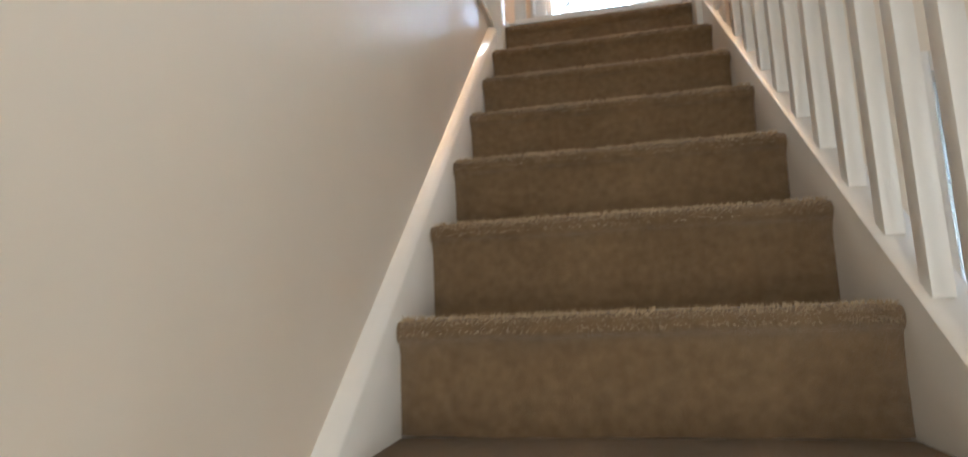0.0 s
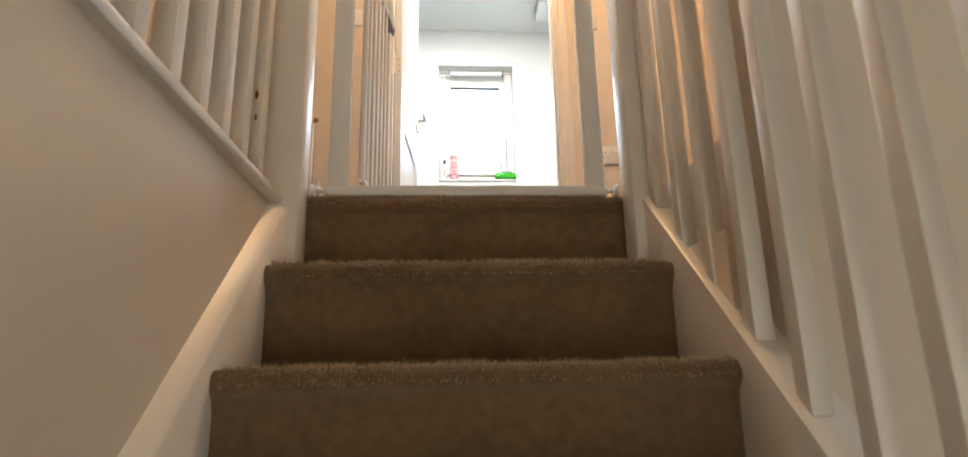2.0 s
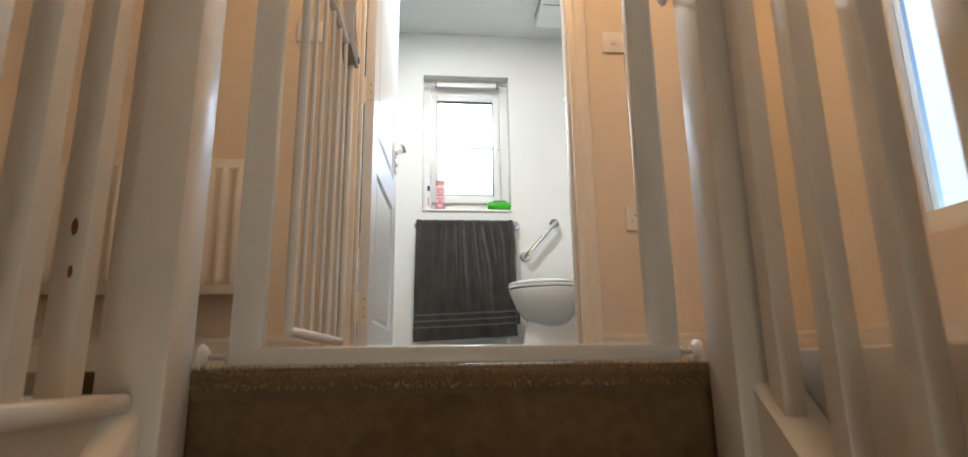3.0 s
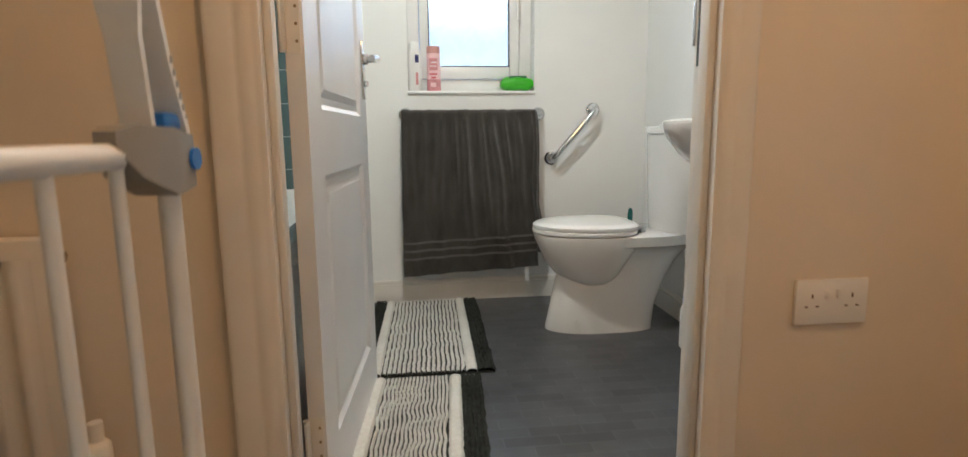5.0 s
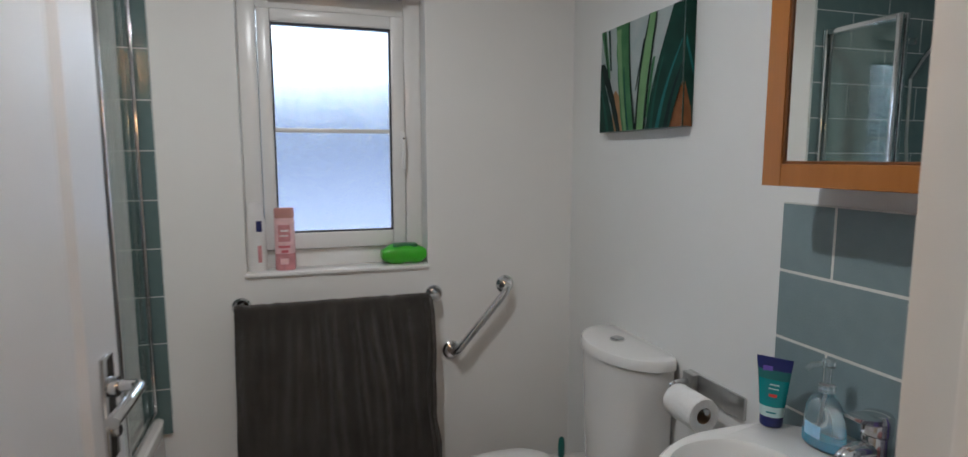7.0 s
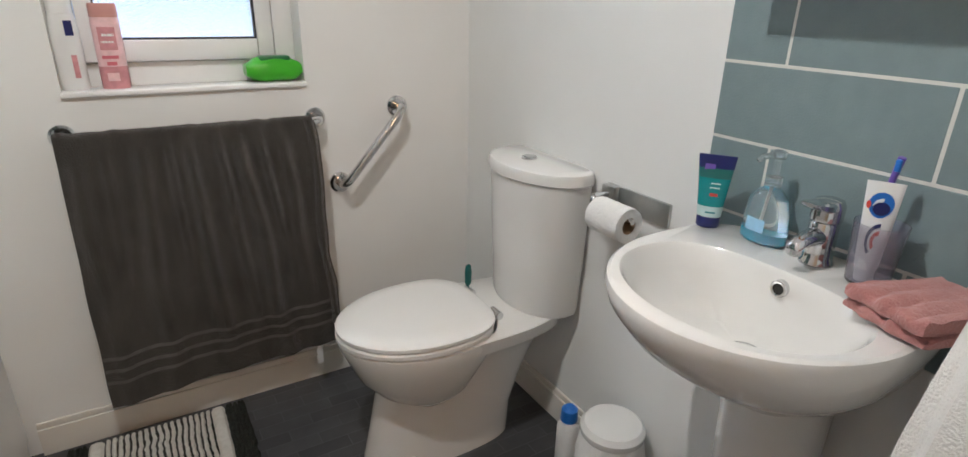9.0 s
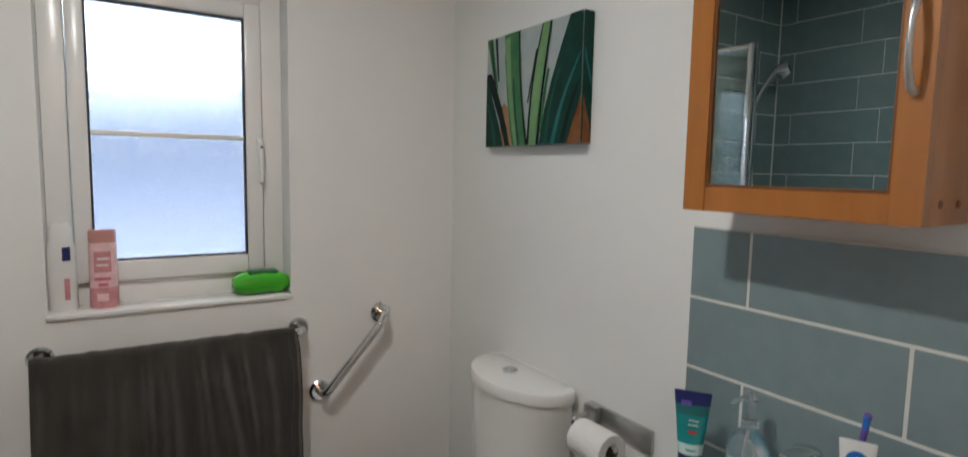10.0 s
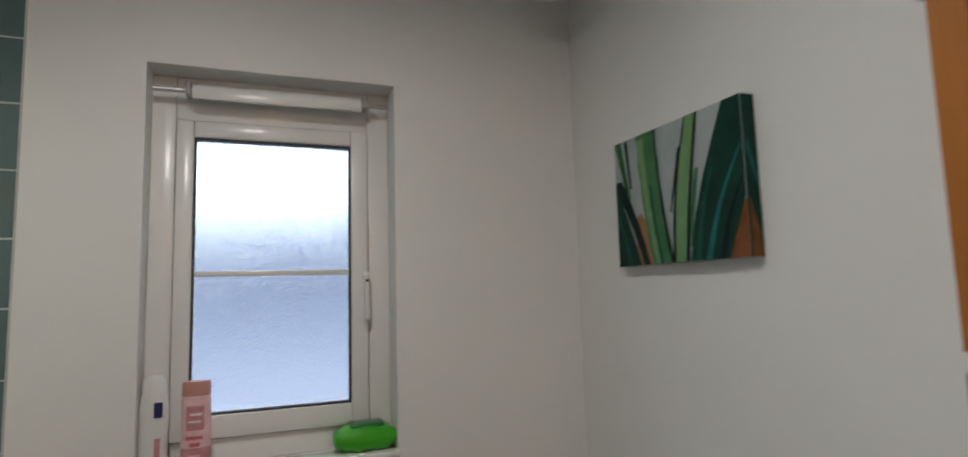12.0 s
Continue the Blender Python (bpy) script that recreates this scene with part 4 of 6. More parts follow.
def build_toilet():
    cy = 5.06
    t = thing("toilet", (1.0, cy, 0), "white ceramic close-coupled toilet with its lid down", "toilet")
    bm = bmesh.new()
    rings(bm, [d_ring(cx, cy, rf, rb, ry, z, 36, BR - 0.002, 3.6) for z, cx, rf, rb, ry in ((0.0, 0.95, 0.195, 0.25, 0.105), (0.012, 0.95, 0.195, 0.25, 0.105), (0.10, 0.96, 0.185, 0.25, 0.098), (0.20, 0.97, 0.175, 0.275, 0.10), (0.28, 0.98, 0.16, 0.31, 0.100), (0.325, 0.99, 0.14, 0.34, 0.108), (0.345, 1.0, 0.13, 0.35, 0.125), (0.362, 1.0, 0.12, 0.352, 0.166), (0.40, 1.0, 0.10, 0.353, 0.172), (0.404, 1.0, 0.09, 0.345, 0.165))])
    part("pedestal", bm, CERAMIC, t)
    bm = bmesh.new()
    rings(bm, [d_ring(cx, cy, rf, rb, ry, z, 44, 9, 2.6) for z, cx, rf, rb, ry in ((0.185, 0.94, 0.05, 0.08, 0.06), (0.20, 0.935, 0.085, 0.10, 0.10), (0.24, 0.935, 0.145, 0.12, 0.135), (0.29, 0.94, 0.19, 0.14, 0.157), (0.35, 0.945, 0.22, 0.18, 0.172), (0.385, 0.945, 0.236, 0.20, 0.178), (0.40, 0.945, 0.238, 0.20, 0.178), (0.404, 0.945, 0.232, 0.195, 0.173))])
    part("bowl", bm, CERAMIC, t)
    bm = bmesh.new()
    rings(bm, [d_ring(0.945, cy, 0.242 + e, 0.17 + e, 0.18 + e, z, 44, 9, 3.0) for z, e in ((0.406, -0.004), (0.410, 0.0), (0.420, 0.0), (0.424, -0.004))])
    part("seat", bm, LID, t)
    bm = bmesh.new()
    rings(bm, [d_ring(0.945, cy, 0.24 + e, 0.172 + e, 0.179 + e, z, 44, 9, 3.0) for z, e in ((0.4255, -0.003), (0.429, 0.0), (0.438, 0.0), (0.445, -0.012), (0.4475, -0.05), (0.4485, -0.12))])
    part("lid", bm, LID, t)
    for y in (cy - 0.075, cy + 0.075):
        bm = bmesh.new()
        tube(bm, [(1.13, y - 0.02, 0.418), (1.13, y + 0.02, 0.418)], 0.012, 12)
        part("lid_hinge", bm, CHROME, t, "chrome lid hinge")
    ccy = 5.045
    bm = bmesh.new()
    rings(bm, [d_ring(1.30, ccy, rf, 0.05, ry, z, 36, BR - 0.002, 6) for z, rf, ry in ((0.405, 0.10, 0.155), (0.42, 0.105, 0.16), (0.60, 0.112, 0.172), (0.79, 0.118, 0.180))])
    part("cistern", bm, CERAMIC, t)
    bm = bmesh.new()
    rings(bm, [d_ring(1.30, ccy, rf, 0.052, ry, z, 36, BR - 0.002, 6) for z, rf, ry in ((0.7905, 0.118, 0.182), (0.794, 0.124, 0.187), (0.814, 0.124, 0.187), (0.822, 0.119, 0.182), (0.825, 0.105, 0.168))])
    lid = part("cistern_lid", bm, CERAMIC, t)
    bm = bmesh.new()
    lathe(bm, [(0.022, 0.824), (0.022, 0.829), (0.019, 0.831), (0.018, 0.830), (0.0175, 0.8325), (0.012, 0.8335)], 1.275, 5.065, 20)
    part("flush_button", bm, CHROME, lid, "chrome flush button")
    bm = bmesh.new()
    tube(bm, [(0.86, cy - 0.1005, 0.05), (0.86, cy - 0.105, 0.05)], 0.009, 12)
    part("fixing_cap", bm, LID, t)
    s = thing("toilet_block", (1.19, 5.19, 0.405), "dark green plastic holder on the toilet rim", "toilet freshener")
    bm = bmesh.new()
    lathe(bm, [(0.006, 0.405), (0.011, 0.412), (0.012, 0.45), (0.009, 0.47), (0.004, 0.475)], 1.16, 5.195, 12, 1.0, 0.6)
    part("holder", bm, TEAL_DARK, s)


def build_basin():
    cy, xm = 4.248, BR - 0.012
    b = thing("washbasin", (1.2, cy, 0), "white ceramic pedestal washbasin", "basin")
    bm = bmesh.new()
    cb = 4.262
    out = [d_ring(cx, cb, rf, rb, ry, z, 56, xm, 4.0) for z, cx, rf, rb, ry in ((0.60, 1.24, 0.09, 0.10, 0.085), (0.64, 1.22, 0.125, 0.125, 0.115), (0.69, 1.19, 0.175, 0.155, 0.168), (0.74, 1.16, 0.208, 0.185, 0.202), (0.79, 1.145, 0.232, 0.2, 0.219), (0.82, 1.14, 0.236, 0.205, 0.223), (0.829, 1.14, 0.234, 0.205, 0.221), (0.833, 1.14, 0.228, 0.20, 0.216))]
    inn = [d_ring(cx, cb, rf, rb, ry, z, 56, 9, 2.6) for z, cx, rf, rb, ry in ((0.832, 1.085, 0.150, 0.125, 0.187), (0.826, 1.085, 0.144, 0.12, 0.181), (0.79, 1.09, 0.132, 0.108, 0.166), (0.745, 1.10, 0.112, 0.09, 0.138), (0.715, 1.12, 0.088, 0.06, 0.10), (0.703, 1.135, 0.03, 0.03, 0.04))]
    rings(bm, out + inn)
    part("bowl", bm, CERAMIC, b)
    bm = bmesh.new()
    rings(bm, [d_ring(1.245, cy, rf, 0.09, ry, z, 32, xm, 3) for z, rf, ry in ((0.0, 0.095, 0.095), (0.03, 0.09, 0.09), (0.3, 0.078, 0.078), (0.60, 0.088, 0.086), (0.64, 0.10, 0.1))])
    part("pedestal", bm, CERAMIC, b)
    bm = bmesh.new()
    lathe(bm, [(0.030, 0.7050), (0.030, 0.7105), (0.027, 0.7125), (0.022, 0.7115), (0.020, 0.7125), (0.019, 0.7155), (0.012, 0.7185), (0.004, 0.7195)], 1.132, cy + 0.006, 22)
    part("drain", bm, CHROME, b, "chrome plug and waste ring")
    bm = bmesh.new()
    rings(bm, [[(1.206 - dx, 4.256 + r * math.cos(q), 0.806 + r * math.sin(q)) for q in (2 * math.pi * k / 18 for k in range(18))] for r, dx in ((0.0145, 0.0), (0.0145, 0.012), (0.0125, 0.014), (0.0095, 0.013), (0.0090, 0.009))], False, False)
    part("overflow", bm, CHROME, b, "chrome overflow ring")
    bm = bmesh.new()
    tube(bm, [(1.206, 4.256, 0.806), (1.1965, 4.256, 0.806)], 0.0089, 14)
    part("overflow_hole", bm, SHADOW_GAP, b, "dark overflow hole")

    ty = 4.256
    t = thing("basin_tap", (1.285, ty, 0.833), "chrome mixer tap on the basin", "tap")
    bm = bmesh.new()
    lathe(bm, [(0.027, 0.8335), (0.027, 0.838), (0.0235, 0.843), (0.0225, 0.86), (0.0225, 0.903), (0.021, 0.9065)], 1.285, ty, 22)
    part("body", bm, CHROME, t)
    bm = bmesh.new()
    rings(bm, [[(x, ty + w * math.cos(q), z + h * math.sin(q)) for q in (2 * math.pi * k / 16 for k in range(16))] for x, z, w, h in ((1.278, 0.880, 0.0165, 0.018), (1.258, 0.884, 0.0155, 0.015), (1.238, 0.884, 0.0145, 0.013), (1.220, 0.880, 0.0138, 0.012), (1.209, 0.874, 0.0125, 0.010), (1.206, 0.870, 0.010, 0.007))])
    part("spout", bm, CHROME, t)
    bm = bmesh.new()
    lathe(bm, [(0.009, 0.861), (0.0105, 0.863), (0.0105, 0.873)], 1.216, ty, 14)
    part("aerator", bm, STEEL, t, "steel aerator")
    bm = bmesh.new()
    lathe(bm, [(0.022, 0.9075), (0.0245, 0.910), (0.0245, 0.935), (0.021, 0.943), (0.012, 0.946)], 1.285, ty, 22)
    cap = part("lever_hub", bm, CHROME, t)
    bm = bmesh.new()
    rings(bm, [[(x, ty + w * c, z + h * d) for c, d in ((-1, -0.6), (-0.8, -1), (0.8, -1), (1, -0.6), (1, 0.5), (0.8, 1), (-0.8, 1), (-1, 0.5))] for x, z, w, h in ((1.275, 0.934, 0.020, 0.0085), (1.257, 0.936, 0.0185, 0.0075), (1.24, 0.940, 0.016, 0.006), (1.227, 0.944, 0.013, 0.0045), (1.222, 0.945, 0.010, 0.0025))])
    part("lever", bm, CHROME, cap)

    f = thing("face_wash_tube", (1.268, 4.462, 0.833), "teal face wash tube standing on its navy cap", "tube")
    turn = pose(1.268, 4.462, 0.833, 0, 2, 34)

    def oval(z, wy, wx, n=24):
        return [turn @ Vector((wx * math.cos(q), wy * math.sin(q), z)) for q in (2 * math.pi * k / n for k in range(n))]

    def printed(z0, z1, q0, q1, wy, wx, n=6):
        """A printed patch on the side of the tube that faces the room."""
        bm = bmesh.new()
        rings(bm, [[turn @ Vector((-wx * math.sqrt(max(0.0, 1 - q * q)) - 0.0007, wy * q, z)) for q in (q0 + (q1 - q0) * k / n for k in range(n + 1))] for z in (z0, z1)], False, False, closed=False)
        return bm
    for nm, mt, lb, rs in (
            ("cap", NAVY, "navy cap", [(0.0005, 0.020, 0.019), (0.003, 0.0215, 0.0205), (0.019, 0.0215, 0.0205), (0.0205, 0.0205, 0.0195)]),
            ("pale_band", PALE_TEAL, "pale lower band", [(0.021, 0.0218, 0.0195), (0.041, 0.0238, 0.0175)]),
            ("body", TEAL, "", [(0.0411, 0.0238, 0.0175), (0.070, 0.0265, 0.0135), (0.094, 0.029, 0.0095)]),
            ("dark_shoulder", TEAL_DARK, "darker blue-green band", [(0.0941, 0.029, 0.0095), (0.112, 0.031, 0.006)]),
            ("crimped_end", NAVY, "navy crimped end", [(0.1121, 0.031, 0.006), (0.125, 0.0325, 0.003), (0.137, 0.0335, 0.0014)])):
        bm = bmesh.new()
        rings(bm, [oval(*r) for r in rs])
        part(nm, bm, mt, f, lb)
    part("print_bar", printed(0.082, 0.086, -0.45, 0.15, 0.0285, 0.0105), PALE_TEAL, f, "pale print too small to read")
    part("print_bar", printed(0.074, 0.078, -0.45, 0.2, 0.0275, 0.0118), PALE_TEAL, f, "pale print too small to read")
    part("red_mark", printed(0.061, 0.067, -0.40, 0.15, 0.0262, 0.0145), RED, f, "red printed mark")
    part("navy_mark", printed(0.105, 0.120, 0.05, 0.62, 0.0318, 0.0055), PURPLE, f, "violet printed mark")
    part("print_bar", printed(0.029, 0.032, -0.5, 0.3, 0.0228, 0.0188), TEAL, f, "teal print too small to read")

    sd = thing("soap_dispenser", (1.285, 4.353, 0.833), "clear pump bottle of blue liquid soap", "soap bottle")
    sx, sy = 1.288, 4.358
    bm = bmesh.new()
    lathe(bm, [(0.034, 0.8345), (0.0385, 0.838), (0.039, 0.855), (0.037, 0.885), (0.032, 0.912), (0.022, 0.928), (0.013, 0.933), (0.013, 0.940)], sx, sy, 26, 0.62, 1.12)
    part("bottle", bm, CLEAR, sd, "clear plastic bottle")
    bm = bmesh.new()
    lathe(bm, [(0.032, 0.8365), (0.0375, 0.839), (0.0382, 0.852), (0.037, 0.855)], sx, sy, 26, 0.60, 1.10)
    part("soap", bm, LIQUID, sd, "blue liquid soap")
    bm = bmesh.new()
    rings(bm, [[(sx - 0.62 * r * math.cos(q) - 0.0006, sy + 1.12 * r * math.sin(q), z) for q in (0.9 * (k / 8 - 0.5) + 0.15 for k in range(9))] for r, z in ((0.039, 0.856), (0.038, 0.880))], False, False, closed=False)
    part("label", bm, LABEL_BLUE, sd, "pale blue label")
    bm = bmesh.new()
    lathe(bm, [(0.0145, 0.9405), (0.0145, 0.953), (0.006, 0.956), (0.006, 0.985), (0.012, 0.987), (0.012, 0.998), (0.009, 1.0)], sx, sy, 16)
    tube(bm, [(sx, sy, 0.993), (sx - 0.030, sy + 0.008, 0.991), (sx - 0.040, sy + 0.010, 0.984)], [0.006, 0.005, 0.004], 10)
    pump = part("pump", bm, CLEAR, sd, "pale clear pump")
    bm = bmesh.new()
    tube(bm, [(sx, sy, 0.939), (sx - 0.002, sy + 0.003, 0.88), (sx - 0.006, sy + 0.008, 0.842)], 0.003, 8)
    part("dip_tube", bm, WHITE_PLASTIC, pump, "thin white dip tube")

    c = thing("tumbler", (1.285, 4.175, 0.833), "clear lilac plastic tumbler on the basin", "tumbler")
    bm = bmesh.new()
    rs = [[(1.285 + r * math.cos(a), 4.175 + r * math.sin(a), z) for a in (2 * math.pi * k / 24 for k in range(24))] for r, z in ((0.029, 0.8335), (0.030, 0.8345), (0.037, 0.930), (0.0355, 0.930), (0.029, 0.838))]
    rings(bm, rs)
    part("cup", bm, TUMBLER, c)
    p = thing("toothpaste_tube", (1.275, 4.175, 0.84), "white toothpaste tube with blue and red print", "toothpaste")
    m = pose(1.270, 4.174, 0.842, -1, -3, 22)

    def paste(z):
        q = max(0.0, min(1.0, (z - 0.022) / 0.133))
        return 0.0155 + 0.0085 * q, 0.0145 * (1 - q) ** 0.7 + 0.0012

    def pasted(pts, lift=0.0008):
        """A flat printed shape wrapped on the tube: pts are (share of the half width, height)."""
        bm = bmesh.new()
        vs = []
        for q, z in pts:
            wy, wx = paste(z)
            vs.append(bm.verts.new(m @ Vector((-wx * math.sqrt(max(0.0, 1 - q * q)) - lift, wy * q, z))))
        bm.faces.new(vs)
        return bm
    bm = bmesh.new()
    rings(bm, [[m @ Vector((wx * math.cos(a), wy * math.sin(a), z)) for a in (2 * math.pi * k / 20 for k in range(20))] for z, (wy, wx) in ((z, paste(z)) for z in (0.022, 0.04, 0.06, 0.08, 0.10, 0.12, 0.14, 0.155))])
    part("tube", bm, WHITE_PLASTIC, p)
    bm = bmesh.new()
    rings(bm, [[m @ Vector((r * math.cos(a), r * math.sin(a), z)) for a in (2 * math.pi * k / 20 for k in range(20))] for r, z in ((0.012, 0.0), (0.0135, 0.002), (0.0125, 0.0215))])
    part("cap", bm, WHITE_PLASTIC, p)
    part("blue_print", pasted([(0.72 * math.cos(a), 0.122 + 0.019 * math.sin(a)) for a in (2 * math.pi * k / 20 for k in range(20))]), BLUE, p, "blue printed oval")
    part("navy_print", pasted([(-0.05 + 0.5 * math.cos(a), 0.117 + 0.010 * math.sin(a)) for a in (2 * math.pi * k / 16 for k in range(16))], 0.0016), NAVY, p, "navy printed patch")
    part("red_print", pasted([(0.70 + 0.14 * math.cos(a), 0.121 + 0.006 * math.sin(a)) for a in (2 * math.pi * k / 12 for k in range(12))], 0.0018), RED, p, "red printed dot")
    for nm, mt, r0, r1 in (("red_arc", RED, 0.30, 0.52), ("navy_arc", NAVY, 0.66, 0.86)):
        arc = [-0.9 + 2.4 * k / 10 for k in range(11)]
        pts = [(-0.35 + r1 * math.cos(a), 0.068 + 0.032 * r1 * math.sin(a)) for a in arc] + [(-0.35 + r0 * math.cos(a), 0.068 + 0.032 * r0 * math.sin(a)) for a in arc[::-1]]
        part(nm, pasted(pts), mt, p, "curved printed stripe")
    q = thing("toothbrush", (1.30, 4.165, 0.84), "purple toothbrush standing in the tumbler", "toothbrush")
    bm = bmesh.new()
    tube(bm, [(1.300, 4.195, 0.842), (1.297, 4.190, 0.92), (1.290, 4.180, 0.995), (1.287, 4.174, 1.03)], [0.006, 0.0055, 0.0045, 0.0055], 10)
    part("handle", bm, PURPLE, q)
    bm = bmesh.new()
    bx(bm, 1.276, 1.283, 4.169, 4.177, 1.010, 1.028, 0.002)
    part("bristles", bm, BLUE, q, "blue and white bristles")

    # a flannel folded over twice: sheets that turn round a soft front edge
    fl = thing("flannel", (1.22, 4.07, 0.833), "folded pink flannel on the basin edge", "face cloth")
    spot = pose(1.228, 4.064, 0.834, 0, 0, -16)
    for i, (lo, th, x0, x1, w) in enumerate(((0.0, 0.017, -0.085, 0.085, 0.060), (0.0175, 0.020, -0.088, 0.080, 0.058))):
        bm = bmesh.new()
        rs = []
        for k in range(27):
            v = -1 + 2 * k / 26
            row = []
            for j in range(36):
                g = 2 * math.pi * j / 36
                cx = math.copysign(abs(math.cos(g)) ** 0.35, math.cos(g))
                cz = math.copysign(abs(math.sin(g)) ** 0.6, math.sin(g))
                edge = max(0.0, 1 - (abs(v) ** 8))
                wob = noise.noise(Vector((v * 2.6, cx * 1.6, i * 5)))
                puff = noise.noise(Vector((v * 7, cx * 5, i + 11)))
                x = (x0 + x1) / 2 + (x1 - x0) / 2 * cx * (1 + 0.06 * wob)
                z = lo + th / 2 + th / 2 * cz * (0.55 + 0.45 * edge) + (0.005 * wob + 0.0035 * puff + 0.007 * (x < 0) * abs(math.sin(v * 6 + i))) * (cz > 0)
                row.append(spot @ Vector((x, w * v * (1 + 0.05 * wob) + 0.004 * puff, max(lo * 0.97, z))))
            rs.append(row)
        rings(bm, rs)
        part("fold", bm, PINK_CLOTH, fl)


def build_wall_fittings():
    # towel rail and towel
    ry, rz = BW - 0.062, 0.890
    r = thing("towel_rail", (0.51, BW, rz), "chrome towel rail on the wall below the window", "towel rail")
    for x in (0.198, 0.826):
        bm = bmesh.new()
        tube(bm, [(x, BW, rz), (x, BW - 0.006, rz), (x, BW - 0.012, rz)], [0.03, 0.03, 0.024], 24)
        part("flange", bm, CHROME, r)
    bm = bmesh.new()
    tube(bm, bend([(0.198, BW - 0.01, rz), (0.198, ry, rz), (0.826, ry, rz), (0.826, BW - 0.01, rz)], 0.03, 8), 0.0125, 14)
    part("bar", bm, CHROME, r)
    t = thing("bath_towel", (0.48, ry, rz), "dark grey towel hanging over the rail", "towel")
    x0, x1, nx = 0.182, 0.797, 110
    prof = [(ry + 0.028, 0.24), (ry + 0.026, 0.5), (ry + 0.022, 0.80), (ry + 0.019, rz)]
    prof += [(ry + 0.019 * math.cos(a), rz + 0.019 * math.sin(a)) for a in (math.pi * k / 8 for k in range(1, 8))]
    prof += [(ry - 0.019, rz)] + [(ry - 0.022, rz - (rz - 0.16) * k / 40) for k in range(1, 41)]

    # folds: place, sideways drift, width, depth, how far down they run
    FOLDS = ((0.05, 0.02, 0.045, 0.020, 1.2), (0.17, -0.03, 0.034, 0.015, 0.8), (0.28, -0.02, 0.042, 0.024, 1.3), (0.38, 0.03, 0.024, 0.020, 0.6), (0.47, 0.04, 0.034, 0.030, 1.1), (0.58, 0.08, 0.028, 0.026, 0.9), (0.66, 0.12, 0.036, 0.032, 1.2), (0.76, 0.08, 0.024, 0.020, 0.7), (0.85, 0.06, 0.038, 0.026, 1.3), (0.96, 0.02, 0.04, 0.016, 1.4))

    def sheet(bm, pr, off=0.0, ua=0.0, ub=1.0):
        rs = []
        for i in range(nx + 1):
            u = ua + (ub - ua) * i / nx
            row = []
            for y, z in pr:
                hang = max(0.0, (rz - z) / 0.74)
                fold = 0.016 * noise.noise(Vector((u * 3.2, z * 1.5, 3))) + 0.005 * noise.noise(Vector((u * 15, z * 6, 8)))
                for c, drift, w, deep, end in FOLDS:
                    q = (u - c - drift * hang - 0.02 * noise.noise(Vector((z * 4, c * 9, 2)))) / (w * (0.7 + 0.6 * hang))
                    fold += deep * math.exp(-q * q) * max(0.0, 1 - (hang / end) ** 3)
                front = 1 if y < ry else -0.3
                x = x0 + (x1 - x0) * u + (u - 0.5) * 0.025 * hang + 0.010 * noise.noise(Vector((z * 5, u * 2, 5))) * hang
                zz = z - (0.020 * (1 - u) - 0.012 * u) * hang + 0.006 * noise.noise(Vector((u * 7, 2, 2))) * hang
                bunch = 0.004 * noise.noise(Vector((u * 22, 1, 4))) if z >= rz - 0.001 else 0.0
                row.append((x, y - front * fold * min(1, hang * 9 + 0.12) - off * front, zz + bunch))
            rs.append(row)
        rings(bm, rs, False, False, closed=False)
    bm = bmesh.new()
    sheet(bm, prof)
    inner = [(y + (0.004 if y < ry else -0.004), z) for y, z in prof]
    sheet(bm, inner)
    part("cloth", bm, GREY_TOWEL, t)
    for z in (0.235, 0.272, 0.309):
        bm = bmesh.new()
        sheet(bm, [(ry - 0.022, z + 0.011), (ry - 0.022, z)], 0.0025)
        part("woven_band", bm, TOWEL_BAND, t, "woven band near the hem")
    bm = bmesh.new()
    bx(bm, 0.745, 0.765, ry - 0.03, ry - 0.028, 0.10, 0.165)
    part("care_label", bm, WHITE_PLASTIC, t, "white care label")
    # a second edge of the fold, hanging proud on the window side
    bm = bmesh.new()
    rs = []
    for i in range(11):
        u = i / 10
        row = []
        for k in range(41):
            h = k / 40
            z = rz + 0.012 - 0.66 * h
            w = 0.034 - 0.012 * abs(h - 0.35) + 0.007 * noise.noise(Vector((h * 7, 0, 3)))
            xl = 0.768 + 0.030 * h + 0.006 * math.sin(h * 9)
            row.append((xl + w * u, ry - 0.030 - 0.016 * math.sin(math.pi * min(1, u * 1.15)) - 0.006 * h - 0.005 * noise.noise(Vector((h * 8, u * 2, 0))), z))
        rs.append(row)
    rings(bm, rs, False, False, closed=False)
    part("folded_edge", bm, GREY_TOWEL, t)

    g = thing("grab_rail", (1.0, BW, 0.8), "chrome angled grab rail beside the toilet", "grab rail")
    a, b = Vector((1.09, BW, 0.907)), Vector((0.888, BW, 0.680))
    for p in (a, b):
        bm = bmesh.new()
        tube(bm, [p, p - Vector((0, 0.007, 0)), p - Vector((0, 0.013, 0))], [0.033, 0.033, 0.026], 24)
        part("flange", bm, CHROME, g)
    o = Vector((0, 0.058, 0))
    bm = bmesh.new()
    tube(bm, bend([a - Vector((0, 0.01, 0)), a - o, b - o, b - Vector((0, 0.01, 0))], 0.035, 8), 0.0135, 16)
